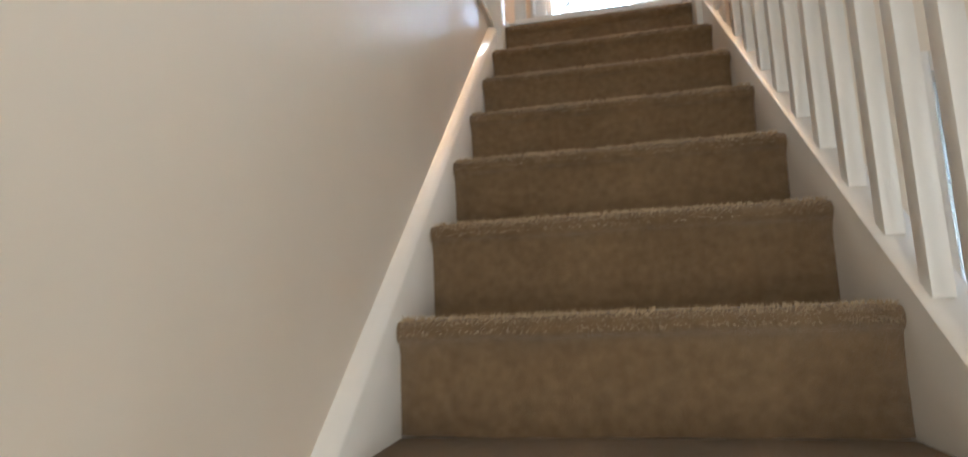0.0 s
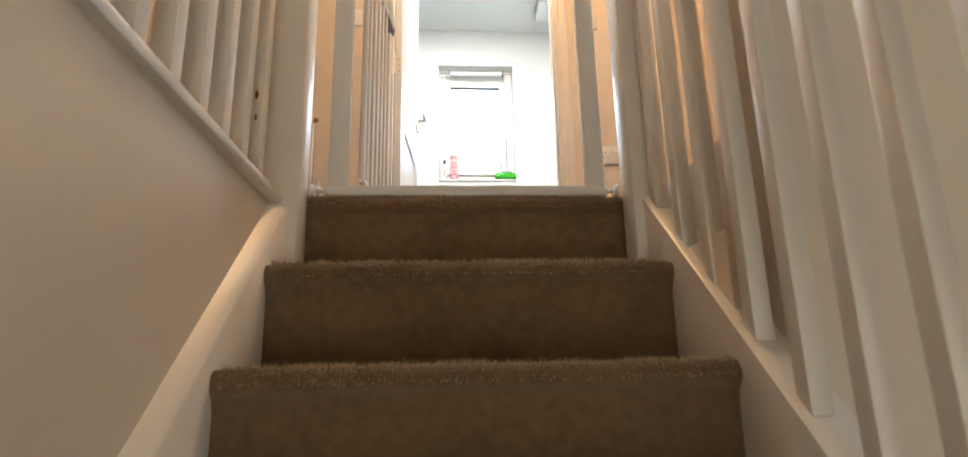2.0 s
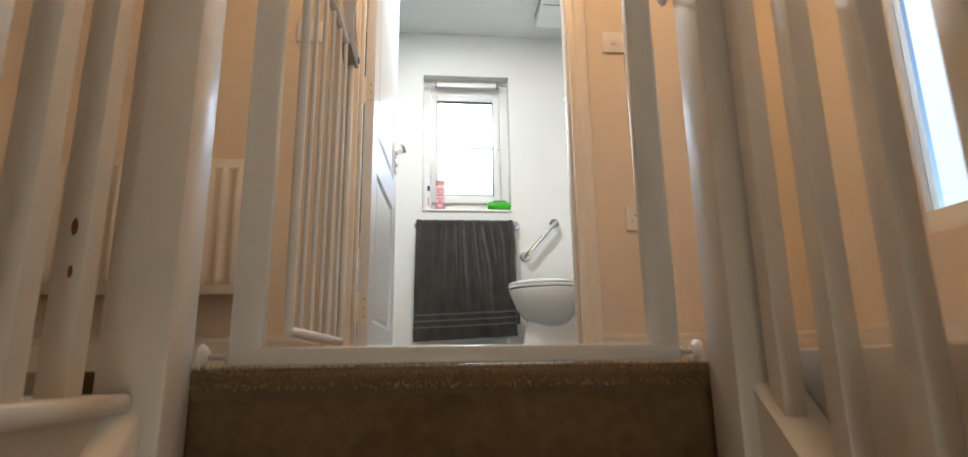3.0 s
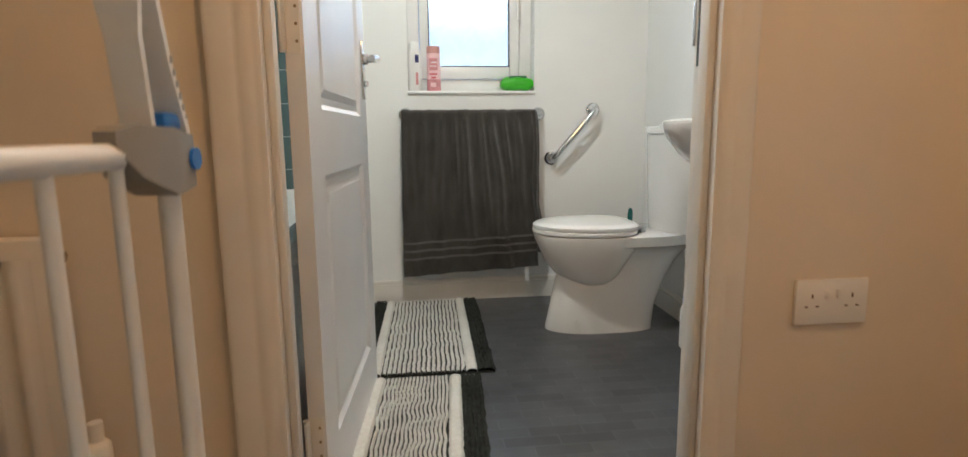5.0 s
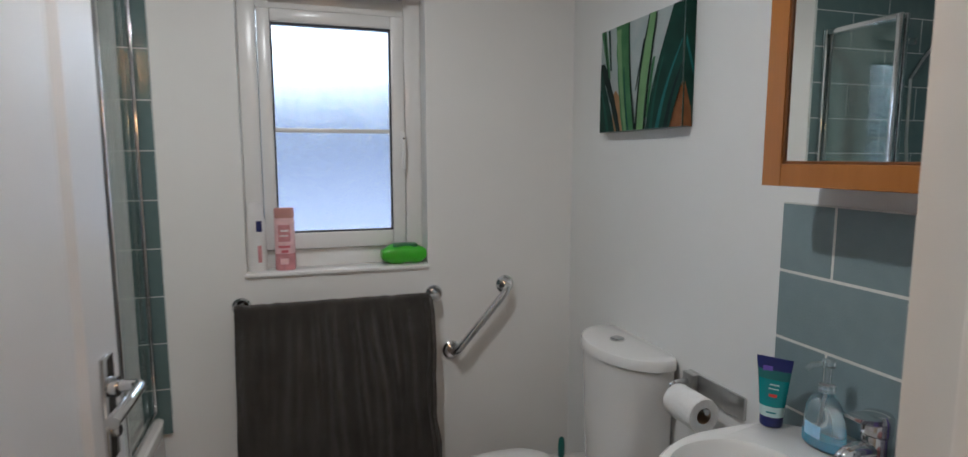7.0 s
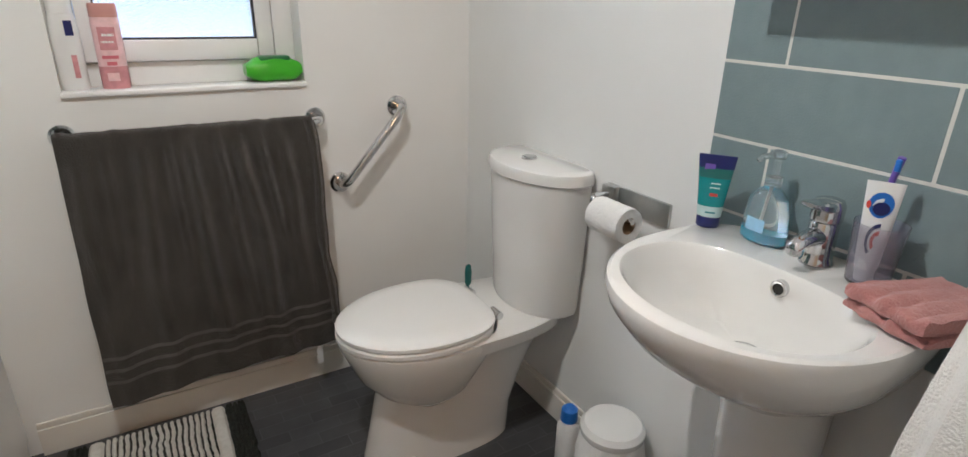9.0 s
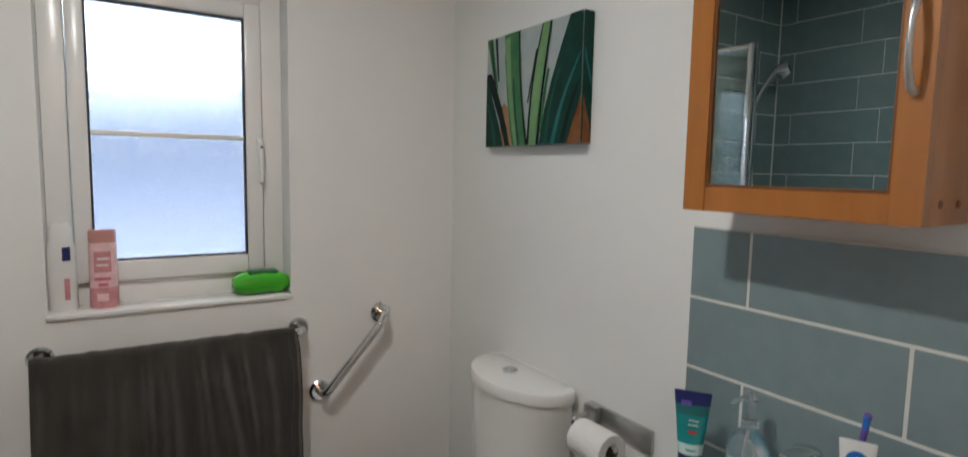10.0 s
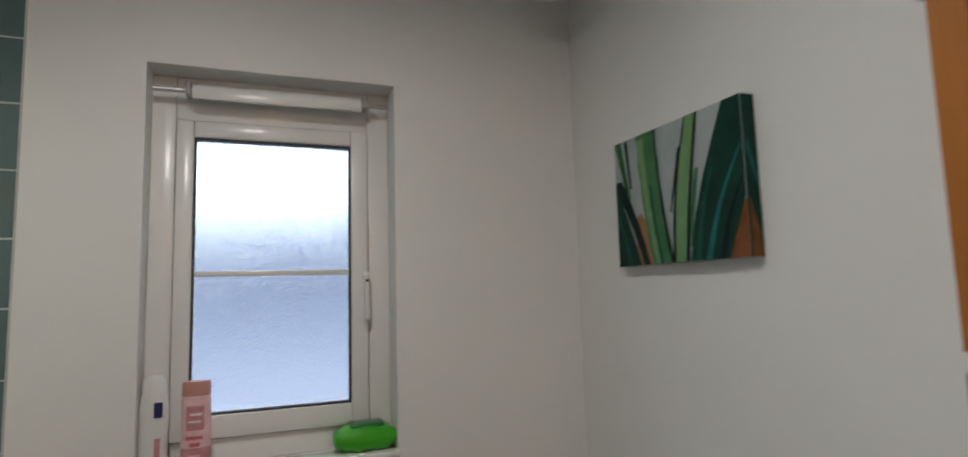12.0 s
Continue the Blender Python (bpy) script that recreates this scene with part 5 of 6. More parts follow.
    part("bar", bm, CHROME, g)

    h = thing("toilet_roll_holder", (BR, 4.73, 0.78), "chrome toilet roll holder with a flat wall plate", "toilet roll holder")
    bm = bmesh.new()
    bx(bm, BR - 0.010, BR, 4.62, 4.825, 0.755, 0.812, 0.004)
    part("wall_plate", bm, STEEL, h)
    bm = bmesh.new()
    tube(bm, bend([(BR - 0.008, 4.80, 0.79), (BR - 0.075, 4.80, 0.79), (BR - 0.078, 4.80, 0.77), (BR - 0.078, 4.66, 0.77)], 0.012), 0.007, 12)
    part("arm", bm, CHROME, h)
    bm = bmesh.new()
    bx(bm, BR - 0.030, BR - 0.0105, 4.778, 4.822, 0.765, 0.812, 0.004)
    part("mount_block", bm, STEEL, h)
    pr = thing("toilet_roll", (BR - 0.078, 4.72, 0.76), "white toilet paper roll on its holder", "toilet roll")
    bm = bmesh.new()
    c = Vector((BR - 0.078, 0, 0.757))
    rings(bm, [[(c.x + r * math.cos(k * math.pi / 14), y, c.z + r * math.sin(k * math.pi / 14)) for k in range(28)] for r, y in ((0.020, 4.775), (0.041, 4.775), (0.042, 4.77), (0.042, 4.675), (0.041, 4.67), (0.020, 4.67))], False, False)
    part("paper", bm, PAPER, pr)
    bm = bmesh.new()
    rings(bm, [[(c.x + r * math.cos(k * math.pi / 10), y, c.z + r * math.sin(k * math.pi / 10)) for k in range(20)] for r, y in ((0.0198, 4.774), (0.0198, 4.671))], False, False)
    part("core", bm, pm("brown_card", (0.32, 0.23, 0.15), 0.9, var=0.1, scale=30), pr, "brown card core")

    # canvas picture
    y0, y1, z0, z1, xf = 4.862, 5.288, 1.444, 1.758, BR - 0.032
    cv = thing("canvas_picture", (BR, 5.07, z0), "stretched canvas print of green pointed leaves", "picture")
    bm = bmesh.new()
    bx(bm, xf, BR - 0.001, y0, y1, z0, z1, 0.0006)
    part("canvas", bm, CANVAS, cv, "canvas with a pale cloudy ground")
    bm = bmesh.new()
    bx(bm, xf - 0.0003, BR - 0.002, y0 - 0.0012, y0 + 0.0005, z0 + 0.001, z1 - 0.001)
    part("wrapped_edge", bm, LEAF_DARK, cv, "dark green wrapped edge")
    W, Hh = y1 - y0, z1 - z0

    def shape(name, pts, mat_, lvl, label):
        """pts: shares of the width from the left as seen, and of the height from the bottom."""
        bm = bmesh.new()
        x = xf - 0.0004 - 0.0003 * lvl
        f = [bm.verts.new((x, y1 - W * u, z0 + Hh * v)) for u, v in pts]
        bm.faces.new(f)
        part(name, bm, mat_, cv, label)

    def blade(u0, v0, u1, v1, w0, w1, mat_, lvl, lean=0.0, label="painted leaf blade"):
        left, right = [], []
        for k in range(9):
            s = k / 8
            u, v = u0 + (u1 - u0) * s + lean * math.sin(math.pi * s), v0 + (v1 - v0) * s
            w = (w0 + (w1 - w0) * s) * (1 + 0.07 * math.sin(k * 2.7 + lvl))
            left.append((min(0.998, max(0.002, u - w)), v))
            right.append((min(0.998, max(0.002, u + w)), v))
        shape("painted_leaf", left + right[::-1], mat_, lvl, label)
    shape("painted_ground", [(0.18, 0.002), (0.34, 0.002), (0.30, 0.30), (0.22, 0.40), (0.18, 0.34)], SAND, 0, "sandy patch")
    shape("painted_ground", [(0.87, 0.002), (0.998, 0.002), (0.998, 0.36), (0.95, 0.30)], CLAY, 0, "brown patch")
    blade(0.13, 0.52, 0.035, 0.998, 0.016, 0.034, LEAF_MID, 1)
    blade(0.15, 0.60, 0.115, 0.99, 0.010, 0.014, LEAF_DARK, 1.5)
    blade(0.13, 0.40, 0.05, 0.998, 0.008, 0.007, LEAF_BLACK, 2)
    blade(0.27, 0.002, 0.02, 0.68, 0.028, 0.045, LEAF_BLACK, 3, 0.02)
    shape("painted_leaf", [(0.002, 0.002), (0.22, 0.002), (0.17, 0.18), (0.09, 0.42), (0.002, 0.66)], LEAF_DARK, 3.5, "dark green leaf")
    blade(0.12, 0.002, 0.02, 0.40, 0.022, 0.012, LEAF_DEEP, 4, 0.01)
    blade(0.41, 0.002, 0.305, 0.998, 0.085, 0.085, LEAF_MID, 4.5, -0.02)
    blade(0.37, 0.002, 0.255, 0.96, 0.020, 0.028, LEAF_PALE, 5, -0.02)
    blade(0.40, 0.002, 0.33, 0.60, 0.014, 0.006, LEAF_DEEP, 5.5, -0.01)
    blade(0.485, 0.002, 0.385, 0.998, 0.012, 0.006, LEAF_BLACK, 6, -0.02)
    blade(0.54, 0.002, 0.675, 0.998, 0.045, 0.044, LEAF_PALE, 7, -0.02)
    blade(0.50, 0.002, 0.635, 0.998, 0.012, 0.006, LEAF_BLACK, 7.5, -0.03)
    blade(0.49, 0.36, 0.58, 0.80, 0.006, 0.010, LEAF_BLACK, 8)
    blade(0.60, 0.002, 0.715, 0.998, 0.012, 0.008, LEAF_BLACK, 8.3, -0.01)
    blade(0.635, 0.10, 0.70, 0.62, 0.012, 0.012, LEAF_MID, 8.6, -0.01)
    shape("painted_leaf", [(0.62, 0.002), (0.67, 0.30), (0.74, 0.56), (0.82, 0.80), (0.89, 0.998), (0.998, 0.998), (0.998, 0.37), (0.95, 0.24), (0.88, 0.002)], LEAF_DARK, 9, "broad dark leaf")
    blade(0.68, 0.002, 0.80, 0.60, 0.018, 0.006, LEAF_DEEP, 9.5, -0.02)
    blade(0.75, 0.002, 0.99, 0.70, 0.020, 0.006, LEAF_TEAL, 10, -0.03)
    blade(0.84, 0.002, 0.99, 0.50, 0.022, 0.006, LEAF_BLACK, 10.5, -0.02)
    # the print carries on, mirrored, round the edge of the stretcher
    bm = bmesh.new()
    f = [bm.verts.new((xf + 0.003 + q, y0 - 0.0016, z0 + Hh * v)) for q, v in ((0.0, 0.003), (0.026, 0.003), (0.020, 0.16), (0.0, 0.36))]
    bm.faces.new(f)
    part("painted_ground", bm, CLAY, cv, "brown patch")
    bm = bmesh.new()
    f = [bm.verts.new((xf + 0.003 + q, y0 - 0.0016, z0 + Hh * v)) for q, v in ((0.0, 0.66), (0.026, 0.40), (0.026, 0.47), (0.0, 0.74))]
    bm.faces.new(f)
    part("painted_leaf", bm, LEAF_TEAL, cv, "teal leaf rib")

    # mirrored cabinet
    ya, yb, za, zb, xb, xd = 4.102, 4.462, 1.313, 1.757, BR, 1.212
    cab = thing("bathroom_cabinet", (BR, 4.28, za), "orange beech wall cabinet with an arched top and mirror door", "cabinet")

    def arch(y):
        s = (y - ya) / (yb - ya)
        return zb + 0.034 * math.sin(math.pi * s)
    bm = bmesh.new()
    xs = xd + 0.021
    for nm, xa_, ya_, yb_, za_, zb_ in (("side_panel", xs, ya, ya + 0.016, za, zb), ("side_panel", xs, yb - 0.016, yb, za, zb), ("bottom_panel", xs, ya + 0.016, yb - 0.016, za, za + 0.016), ("top_panel", xs, ya + 0.016, yb - 0.016, zb - 0.016, zb), ("back_panel", xb - 0.008, ya + 0.016, yb - 0.016, za + 0.016, zb - 0.016)):
        bm = bmesh.new()
        bx(bm, xa_, xb - 0.001, ya_, yb_, za_, zb_, 0.002)
        part(nm, bm, BEECH, cab)
    for xx in (BR - 0.04, BR - 0.095):
        for z in (za + 0.028, zb - 0.03):
            bm = bmesh.new()
            tube(bm, [(xx, ya, z), (xx, ya - 0.0015, z)], 0.0055, 12)
            part("dowel_cap", bm, CLAY, cab, "dark brown dowel cap")
    y_in0, y_in1, z_in0, z_in1 = 4.140, 4.420, 1.353, 1.722
    for nm, yy0, yy1 in (("door_stile", ya, y_in0), ("door_stile", y_in1, yb)):
        bm = bmesh.new()
        n = 10
        ring = [(yy0, za), (yy1, za)] + [(yy1 + (yy0 - yy1) * k / n, arch(yy1 + (yy0 - yy1) * k / n)) for k in range(n + 1)]
        rings(bm, [[(x, y, z) for y, z in ring] for x in (xd, xd + 0.02)])
        part(nm, bm, BEECH, cab)
    bm = bmesh.new()
    bx(bm, xd + 0.0005, xd + 0.0195, y_in0, y_in1, za, z_in0, 0.0012, 1)
    part("door_rail", bm, BEECH, cab)
    bm = bmesh.new()
    ring = [(y_in0, z_in1), (y_in1, z_in1)] + [(y_in1 + (y_in0 - y_in1) * k / 20, arch(y_in1 + (y_in0 - y_in1) * k / 20)) for k in range(21)]
    rings(bm, [[(x, y, z) for y, z in ring] for x in (xd + 0.0005, xd + 0.0195)])
    part("door_rail", bm, BEECH, cab)
    bm = bmesh.new()
    bx(bm, xd + 0.006, xd + 0.010, y_in0, y_in1, z_in0, z_in1)
    part("mirror", bm, MIRROR, cab, "mirror glass")
    # inner edge of the frame, its shadow line painted in as a darker brown
    for yy0, yy1, zz0, zz1 in ((y_in0, y_in0 + 0.005, z_in0, z_in1), (y_in1 - 0.005, y_in1, z_in0, z_in1), (y_in0 + 0.005, y_in1 - 0.005, z_in0, z_in0 + 0.005), (y_in0 + 0.005, y_in1 - 0.005, z_in1 - 0.005, z_in1)):
        bm = bmesh.new()
        bx(bm, xd + 0.002, xd + 0.0058, yy0, yy1, zz0, zz1, 0.0012, 1)
        part("glazing_bead", bm, BEECH_SHADE, cab, "beech bead round the mirror, coloured dark for the shadow line")
    bm = bmesh.new()
    tube(bm, [(xd, 4.122, 1.60), (xd - 0.014, 4.122, 1.594), (xd - 0.024, 4.122, 1.57), (xd - 0.027, 4.122, 1.54), (xd - 0.024, 4.122, 1.51), (xd - 0.014, 4.122, 1.486), (xd, 4.122, 1.48)], [0.006, 0.005, 0.0042, 0.004, 0.0042, 0.005, 0.006], 12)
    part("handle", bm, STEEL, cab, "brushed metal bow handle")
    wp = thing("wipes_packet", (1.28, 4.42, zb), "two glossy navy packets lying on the cabinet", "wipes packet")
    for i, (z, rot, y) in enumerate(((zb + 0.001, 4, 4.435), (zb + 0.036, -6, 4.415))):
        bm = bmesh.new()
        m = pose(1.285, y, z, 0, 0, rot)
        rs = []
        for k in range(13):
            v = -1 + k / 6
            ww = 0.05 * (1 - 0.1 * abs(v) ** 6)
            hh = 0.034 * (1 - abs(v) ** 4) + 0.0015
            rs.append([m @ Vector((ww * math.cos(a) * (1 + 0.02 * math.sin(3 * a + k * 0.5)), v * 0.088, 0.0175 + hh * 0.62 * math.copysign(abs(math.sin(a)) ** 0.7, math.sin(a)) * (1 + 0.10 * math.sin(2 * a + k * 0.9)))) for a in (2 * math.pi * q / 18 for q in range(18))])
        rings(bm, rs)
        part("packet", bm, NAVY_FILM, wp)
        bm = bmesh.new()
        for y0, y1, x0, x1 in ((0.030, 0.070, -0.049, -0.044), (-0.060, -0.010, -0.050, -0.046), (-0.055, 0.020, -0.020, 0.0)):
            bx(bm, x0, x1, y0, y1, 0.028 if x1 < -0.03 else 0.0385, 0.032 if x1 < -0.03 else 0.0405, 0.001, 1, m)
        part("pale_print", bm, LABEL_BLUE, wp, "pale blue print on the film")

    bl = thing("recessed_downlight", (0.30, 4.46, CEIL), "small round recessed downlight in the bathroom ceiling", "lamp")
    bm = bmesh.new()
    rings(bm, [[(0.30 + r * math.cos(2 * math.pi * k / 28), 4.46 + r * math.sin(2 * math.pi * k / 28), z) for k in range(28)] for r, z in ((0.046, CEIL), (0.046, CEIL - 0.004), (0.040, CEIL - 0.006), (0.038, CEIL - 0.001))], False, False)
    part("trim_ring", bm, CHROME, bl)
    bm = bmesh.new()
    lathe(bm, [(0.037, CEIL - 0.001), (0.037, CEIL - 0.003)], 0.30, 4.46, 24)
    part("lens", bm, BULB, bl, "glowing lens")
    v = thing("extractor_fan", (1.08, 5.16, CEIL), "white square ceiling extractor fan with a shadow gap", "extractor fan")
    for nm, e, za_, zb_, mm in (("base", 0.006, CEIL - 0.006, CEIL, SHADOW_GAP), ("body", 0.004, CEIL - 0.070, CEIL - 0.006, UPVC), ("gap", 0.002, CEIL - 0.076, CEIL - 0.070, SHADOW_GAP), ("cover", 0.004, CEIL - 0.084, CEIL - 0.076, UPVC)):
        bm = bmesh.new()
        bx(bm, 0.962 - e, 1.195 + e, 5.045 - e, 5.275 + e, za_, zb_, 0.002)
        part(nm, bm, mm, v)


def bottle(name, label, x, y, prof, mats, cat, sx=1.0, sy=1.0):
    """prof: a list of (part name, material, profile, part label)."""
    t = thing(name, (x, y, WZ0 + 0.002), label, cat)
    for nm, mt, pf, lb in prof:
        bm = bmesh.new()
        lathe(bm, [(r, WZ0 + 0.002 + z) for r, z in pf], x, y, 22, sx, sy)
        part(nm, bm, mt, t, lb)
    r0 = max(r for r, z in prof[0][2])
    for nm, mt, a, b, z0, z1 in mats:
        bm = bmesh.new()
        arc = [a + (b - a) * k / 6 for k in range(7)]
        rings(bm, [[(x + u * sx, y - sy * (math.sqrt(max(0.0, r0 * r0 - u * u)) + 0.0008), WZ0 + 0.002 + z) for u in arc] for z in (z0, z1)], False, False, closed=False)
        part(nm, bm, mt, t, "small printed mark")
    return t


def build_sill_things():
    bottle("lotion_bottle", "white lotion bottle with a blue mark on the sill", 0.248, 5.592, [
        ("bottle", WHITE_PLASTIC, [(0.024, 0.0), (0.027, 0.004), (0.027, 0.15), (0.023, 0.18)], ""),
        ("cap", WHITE_PLASTIC, [(0.022, 0.1805), (0.021, 0.212), (0.014, 0.224)], ""),
        ], [("blue_mark", NAVY, 0.002, 0.017, 0.130, 0.165), ("pink_print", PINK, 0.004, 0.014, 0.03, 0.085)], "bottle", 1.15, 0.75)
    bottle("pink_bottle", "pink toiletry bottle with a dusty pink cap", 0.336, 5.59, [
        ("lower_body", PINK, [(0.030, 0.0), (0.032, 0.004), (0.032, 0.055)], "deeper pink lower part"),
        ("upper_body", PINK_PALE, [(0.0318, 0.0552), (0.0318, 0.165), (0.030, 0.172)], "pale clear pink upper part"),
        ("cap", PINK_CAP, [(0.0305, 0.1722), (0.0312, 0.175), (0.0312, 0.20), (0.029, 0.205)], "")],
        [("pink_label", PINK, -0.020, 0.018, 0.095, 0.15), ("white_print", WHITE_PLASTIC, -0.016, 0.012, 0.112, 0.117), ("white_print", WHITE_PLASTIC, -0.012, 0.014, 0.128, 0.134), ("red_print", RED_SOFT, -0.020, 0.016, 0.074, 0.082), ("red_print", RED_SOFT, -0.012, 0.010, 0.058, 0.067), ("pale_print", PINK_PALE, -0.016, 0.010, 0.02, 0.04)], "bottle", 1.0, 0.6)
    g = thing("green_wipes_pack", (0.73, 5.59, WZ0 + 0.002), "bright green wipes packet on the sill", "wipes packet")
    bm = bmesh.new()
    rs = []
    for k in range(15):
        v = -1 + k / 7
        q = 1 - abs(v) ** 5
        rs.append([(0.728 + v * 0.077, 5.59 + 0.036 * (0.75 + 0.25 * q) * math.cos(a), WZ0 + 0.003 + max(0.0, 0.032 + 0.033 * (0.45 + 0.55 * q) * math.copysign(abs(math.sin(a)) ** 0.6, math.sin(a)) + 0.003 * math.sin(a * 3 + k))) for a in (2 * math.pi * j / 22 for j in range(22))])
    rings(bm, rs)
    part("packet", bm, GREEN_PACK, g)
    bm = bmesh.new()
    bx(bm, 0.69, 0.775, 5.568, 5.612, WZ0 + 0.060, WZ0 + 0.073, 0.005)
    part("flap_lid", bm, GREEN_DARK, g, "dark green flap lid")


def build_floor_things():
    def mat_rug(name, x0, x1, xd, y0, y1, skew, label, seed, edge):
        """A chenille bath mat: pale bands at the sides, dark edge, wavy rows of tufts between."""
        t = thing(name, ((x0 + x1) / 2, (y0 + y1) / 2, 0), label, "bath mat", "bath mats")

        def strip(bm, xa, xb, h, wav, hp):
            n = 60
            rs = []
            for i in range(n + 1):
                v = i / n
                y = y0 + (y1 - y0) * v
                s = skew * (1 - v)
                w = wav * (noise.noise(Vector((v * 26, hp, seed))) + 0.5 * noise.noise(Vector((v * 70, hp, seed))))
                hh = h * (1 + 0.25 * noise.noise(Vector((v * 50, hp * 3, seed + 2))))
                xa2, xb2 = xa + s + w, xb + s + w
                rs.append([(xa2, y, 0.004), (xa2 + (xb2 - xa2) * 0.2, y, hh * 0.85), ((xa2 + xb2) / 2, y, hh), (xa2 + (xb2 - xa2) * 0.8, y, hh * 0.85), (xb2, y, 0.004)])
            rings(bm, rs, False, False, closed=False)
        bm = bmesh.new()
        rings(bm, [[(xa + skew * (1 - v), y0 + (y1 - y0) * v, z) for xa, z in ((x0 - edge, 0.0005), (xd, 0.0005), (xd, 0.006), (x0 - edge, 0.006))] for v in (0, 1)])
        part("backing", bm, RUG_DARK, t)
        for xa, xb in ((x0, x0 + 0.042), (x1 - 0.042, x1)):
            bm = bmesh.new()
            strip(bm, xa, xb, 0.019, 0.003, xa * 9)
            part("pale_band", bm, RUG_WHITE, t, "cream tufted band")
        for xa, xb in ((x1 + 0.001, xd), (x0 - edge, x0 - 0.001)):
            bm = bmesh.new()
            m2 = 5
            for k in range(m2):
                strip(bm, xa + (xb - xa) * k / m2, xa + (xb - xa) * (k + 1.1) / m2, 0.019, 0.007, xa * 7 + k * 2.3)
            part("dark_band", bm, RUG_DARK, t, "charcoal tufted band")
        # pale chenille rows that wander together, with dark pile between
        bm = bmesh.new()
        strip(bm, x0 + 0.040, x1 - 0.040, 0.0095, 0.0, 3.3)
        part("pile_base", bm, RUG_GAP, t, "charcoal pile between the pale rows")
        n, m3 = 17, 150
        wst = (x1 - x0 - 0.086) / n
        for k in range(n):
            bm = bmesh.new()
            rs = []
            for i in range(m3 + 1):
                v = i / m3
                calm = 0.5 + 0.5 * noise.noise(Vector((k * 0.22, v * 3.1, seed + 20)))
                w = 0.0062 * noise.noise(Vector((v * 11, k * 0.10, seed))) + 0.0052 * (1 - calm) * noise.noise(Vector((v * 34, k * 0.34, seed + 4))) + 0.0016 * noise.noise(Vector((v * 90, k, seed)))
                half = wst * (0.33 + 0.10 * noise.noise(Vector((v * 60, k * 1.7, seed + 9))) + 0.05 * (1 - calm))
                hh = 0.0165 * (1 + 0.22 * noise.noise(Vector((v * 75, k * 2.1, seed + 2))))
                xc, y = x0 + 0.043 + (k + 0.5) * wst + w + skew * (1 - v), y0 + (y1 - y0) * v
                rs.append([(xc - half, y, 0.005), (xc - half * 0.75, y, hh * 0.85), (xc, y, hh), (xc + half * 0.75, y, hh * 0.85), (xc + half, y, 0.005)])
            rings(bm, rs, False, False, closed=False)
            part("chenille_stripe", bm, RUG_WHITE, t)
    mat_rug("bath_mat", 0.085, 0.452, 0.51, 4.635, 5.50, -0.02, "striped black and cream tufted mat by the bath", 1, 0.05)
    mat_rug("bath_mat", 0.085, 0.372, 0.435, 3.93, 4.60, -0.04, "striped black and cream tufted mat near the door", 2, 0.012)
    b = thing("pedal_bin", (1.235, 4.60, 0), "small white bin with a liner and closed lid", "bin")
    bm = bmesh.new()
    lathe(bm, [(0.058, 0.0), (0.062, 0.004), (0.075, 0.23), (0.074, 0.235)], 1.245, 4.615, 28)
    part("bucket", bm, WHITE_PLASTIC, b)
    bm = bmesh.new()
    lathe(bm, [(0.079, 0.236), (0.080, 0.24), (0.080, 0.252), (0.07, 0.264), (0.03, 0.27)], 1.245, 4.615, 28)
    part("lid", bm, LID, b)
    bm = bmesh.new()
    rs = []
    for z, r in ((0.150, 0.088), (0.19, 0.084), (0.225, 0.079), (0.2355, 0.0765)):
        rs.append([(1.245 + (r + 0.006 * noise.noise(Vector((k * 0.9, z * 30, 0))) * (0.24 - z) * 18) * math.cos(2 * math.pi * k / 30), 4.615 + (r + 0.006 * noise.noise(Vector((k * 0.9, z * 30, 4))) * (0.24 - z) * 18) * math.sin(2 * math.pi * k / 30), z + 0.012 * noise.noise(Vector((k * 0.7, 0, 1))) * (0.24 - z) * 9) for k in range(30)])
    rings(bm, rs, False, False)
    part("liner", bm, PAPER, b, "crumpled white bin liner")
    t = thing("cleaner_bottle", (1.15, 4.75, 0), "clear bottle with a bright blue cap on the floor", "bottle")
    bm = bmesh.new()
    lathe(bm, [(0.028, 0.0), (0.031, 0.005), (0.031, 0.15), (0.022, 0.17)], 1.235, 4.765, 20)
    part("bottle", bm, PAPER, t, "pale bottle body")
    bm = bmesh.new()
    lathe(bm, [(0.023, 0.1701), (0.024, 0.173), (0.022, 0.205), (0.012, 0.215)], 1.235, 4.765, 18)
    part("cap", bm, BLUE, t, "blue cap")
    h = thing("hand_towel", (1.2, 3.92, 0.95), "cream towel hanging in folds beside the basin", "towel")
    bm = bmesh.new()
    rs = []
    for k in range(22):
        z = 1.02 - 0.60 * k / 21
        row = []
        for q in range(40):
            a = 2 * math.pi * q / 40
            c, n2 = math.cos(a), math.sin(a)
            g = 1 + 0.10 * math.sin(7 * a + 0.8 * math.sin(z * 6)) * min(1, (1.03 - z) * 6) + 0.05 * noise.noise(Vector((c * 2, n2 * 2, z * 5)))
            wx, wy = 0.075 + 0.075 * min(1, (1.02 - z) * 3.4), 0.034 + 0.026 * min(1, (1.02 - z) * 4)
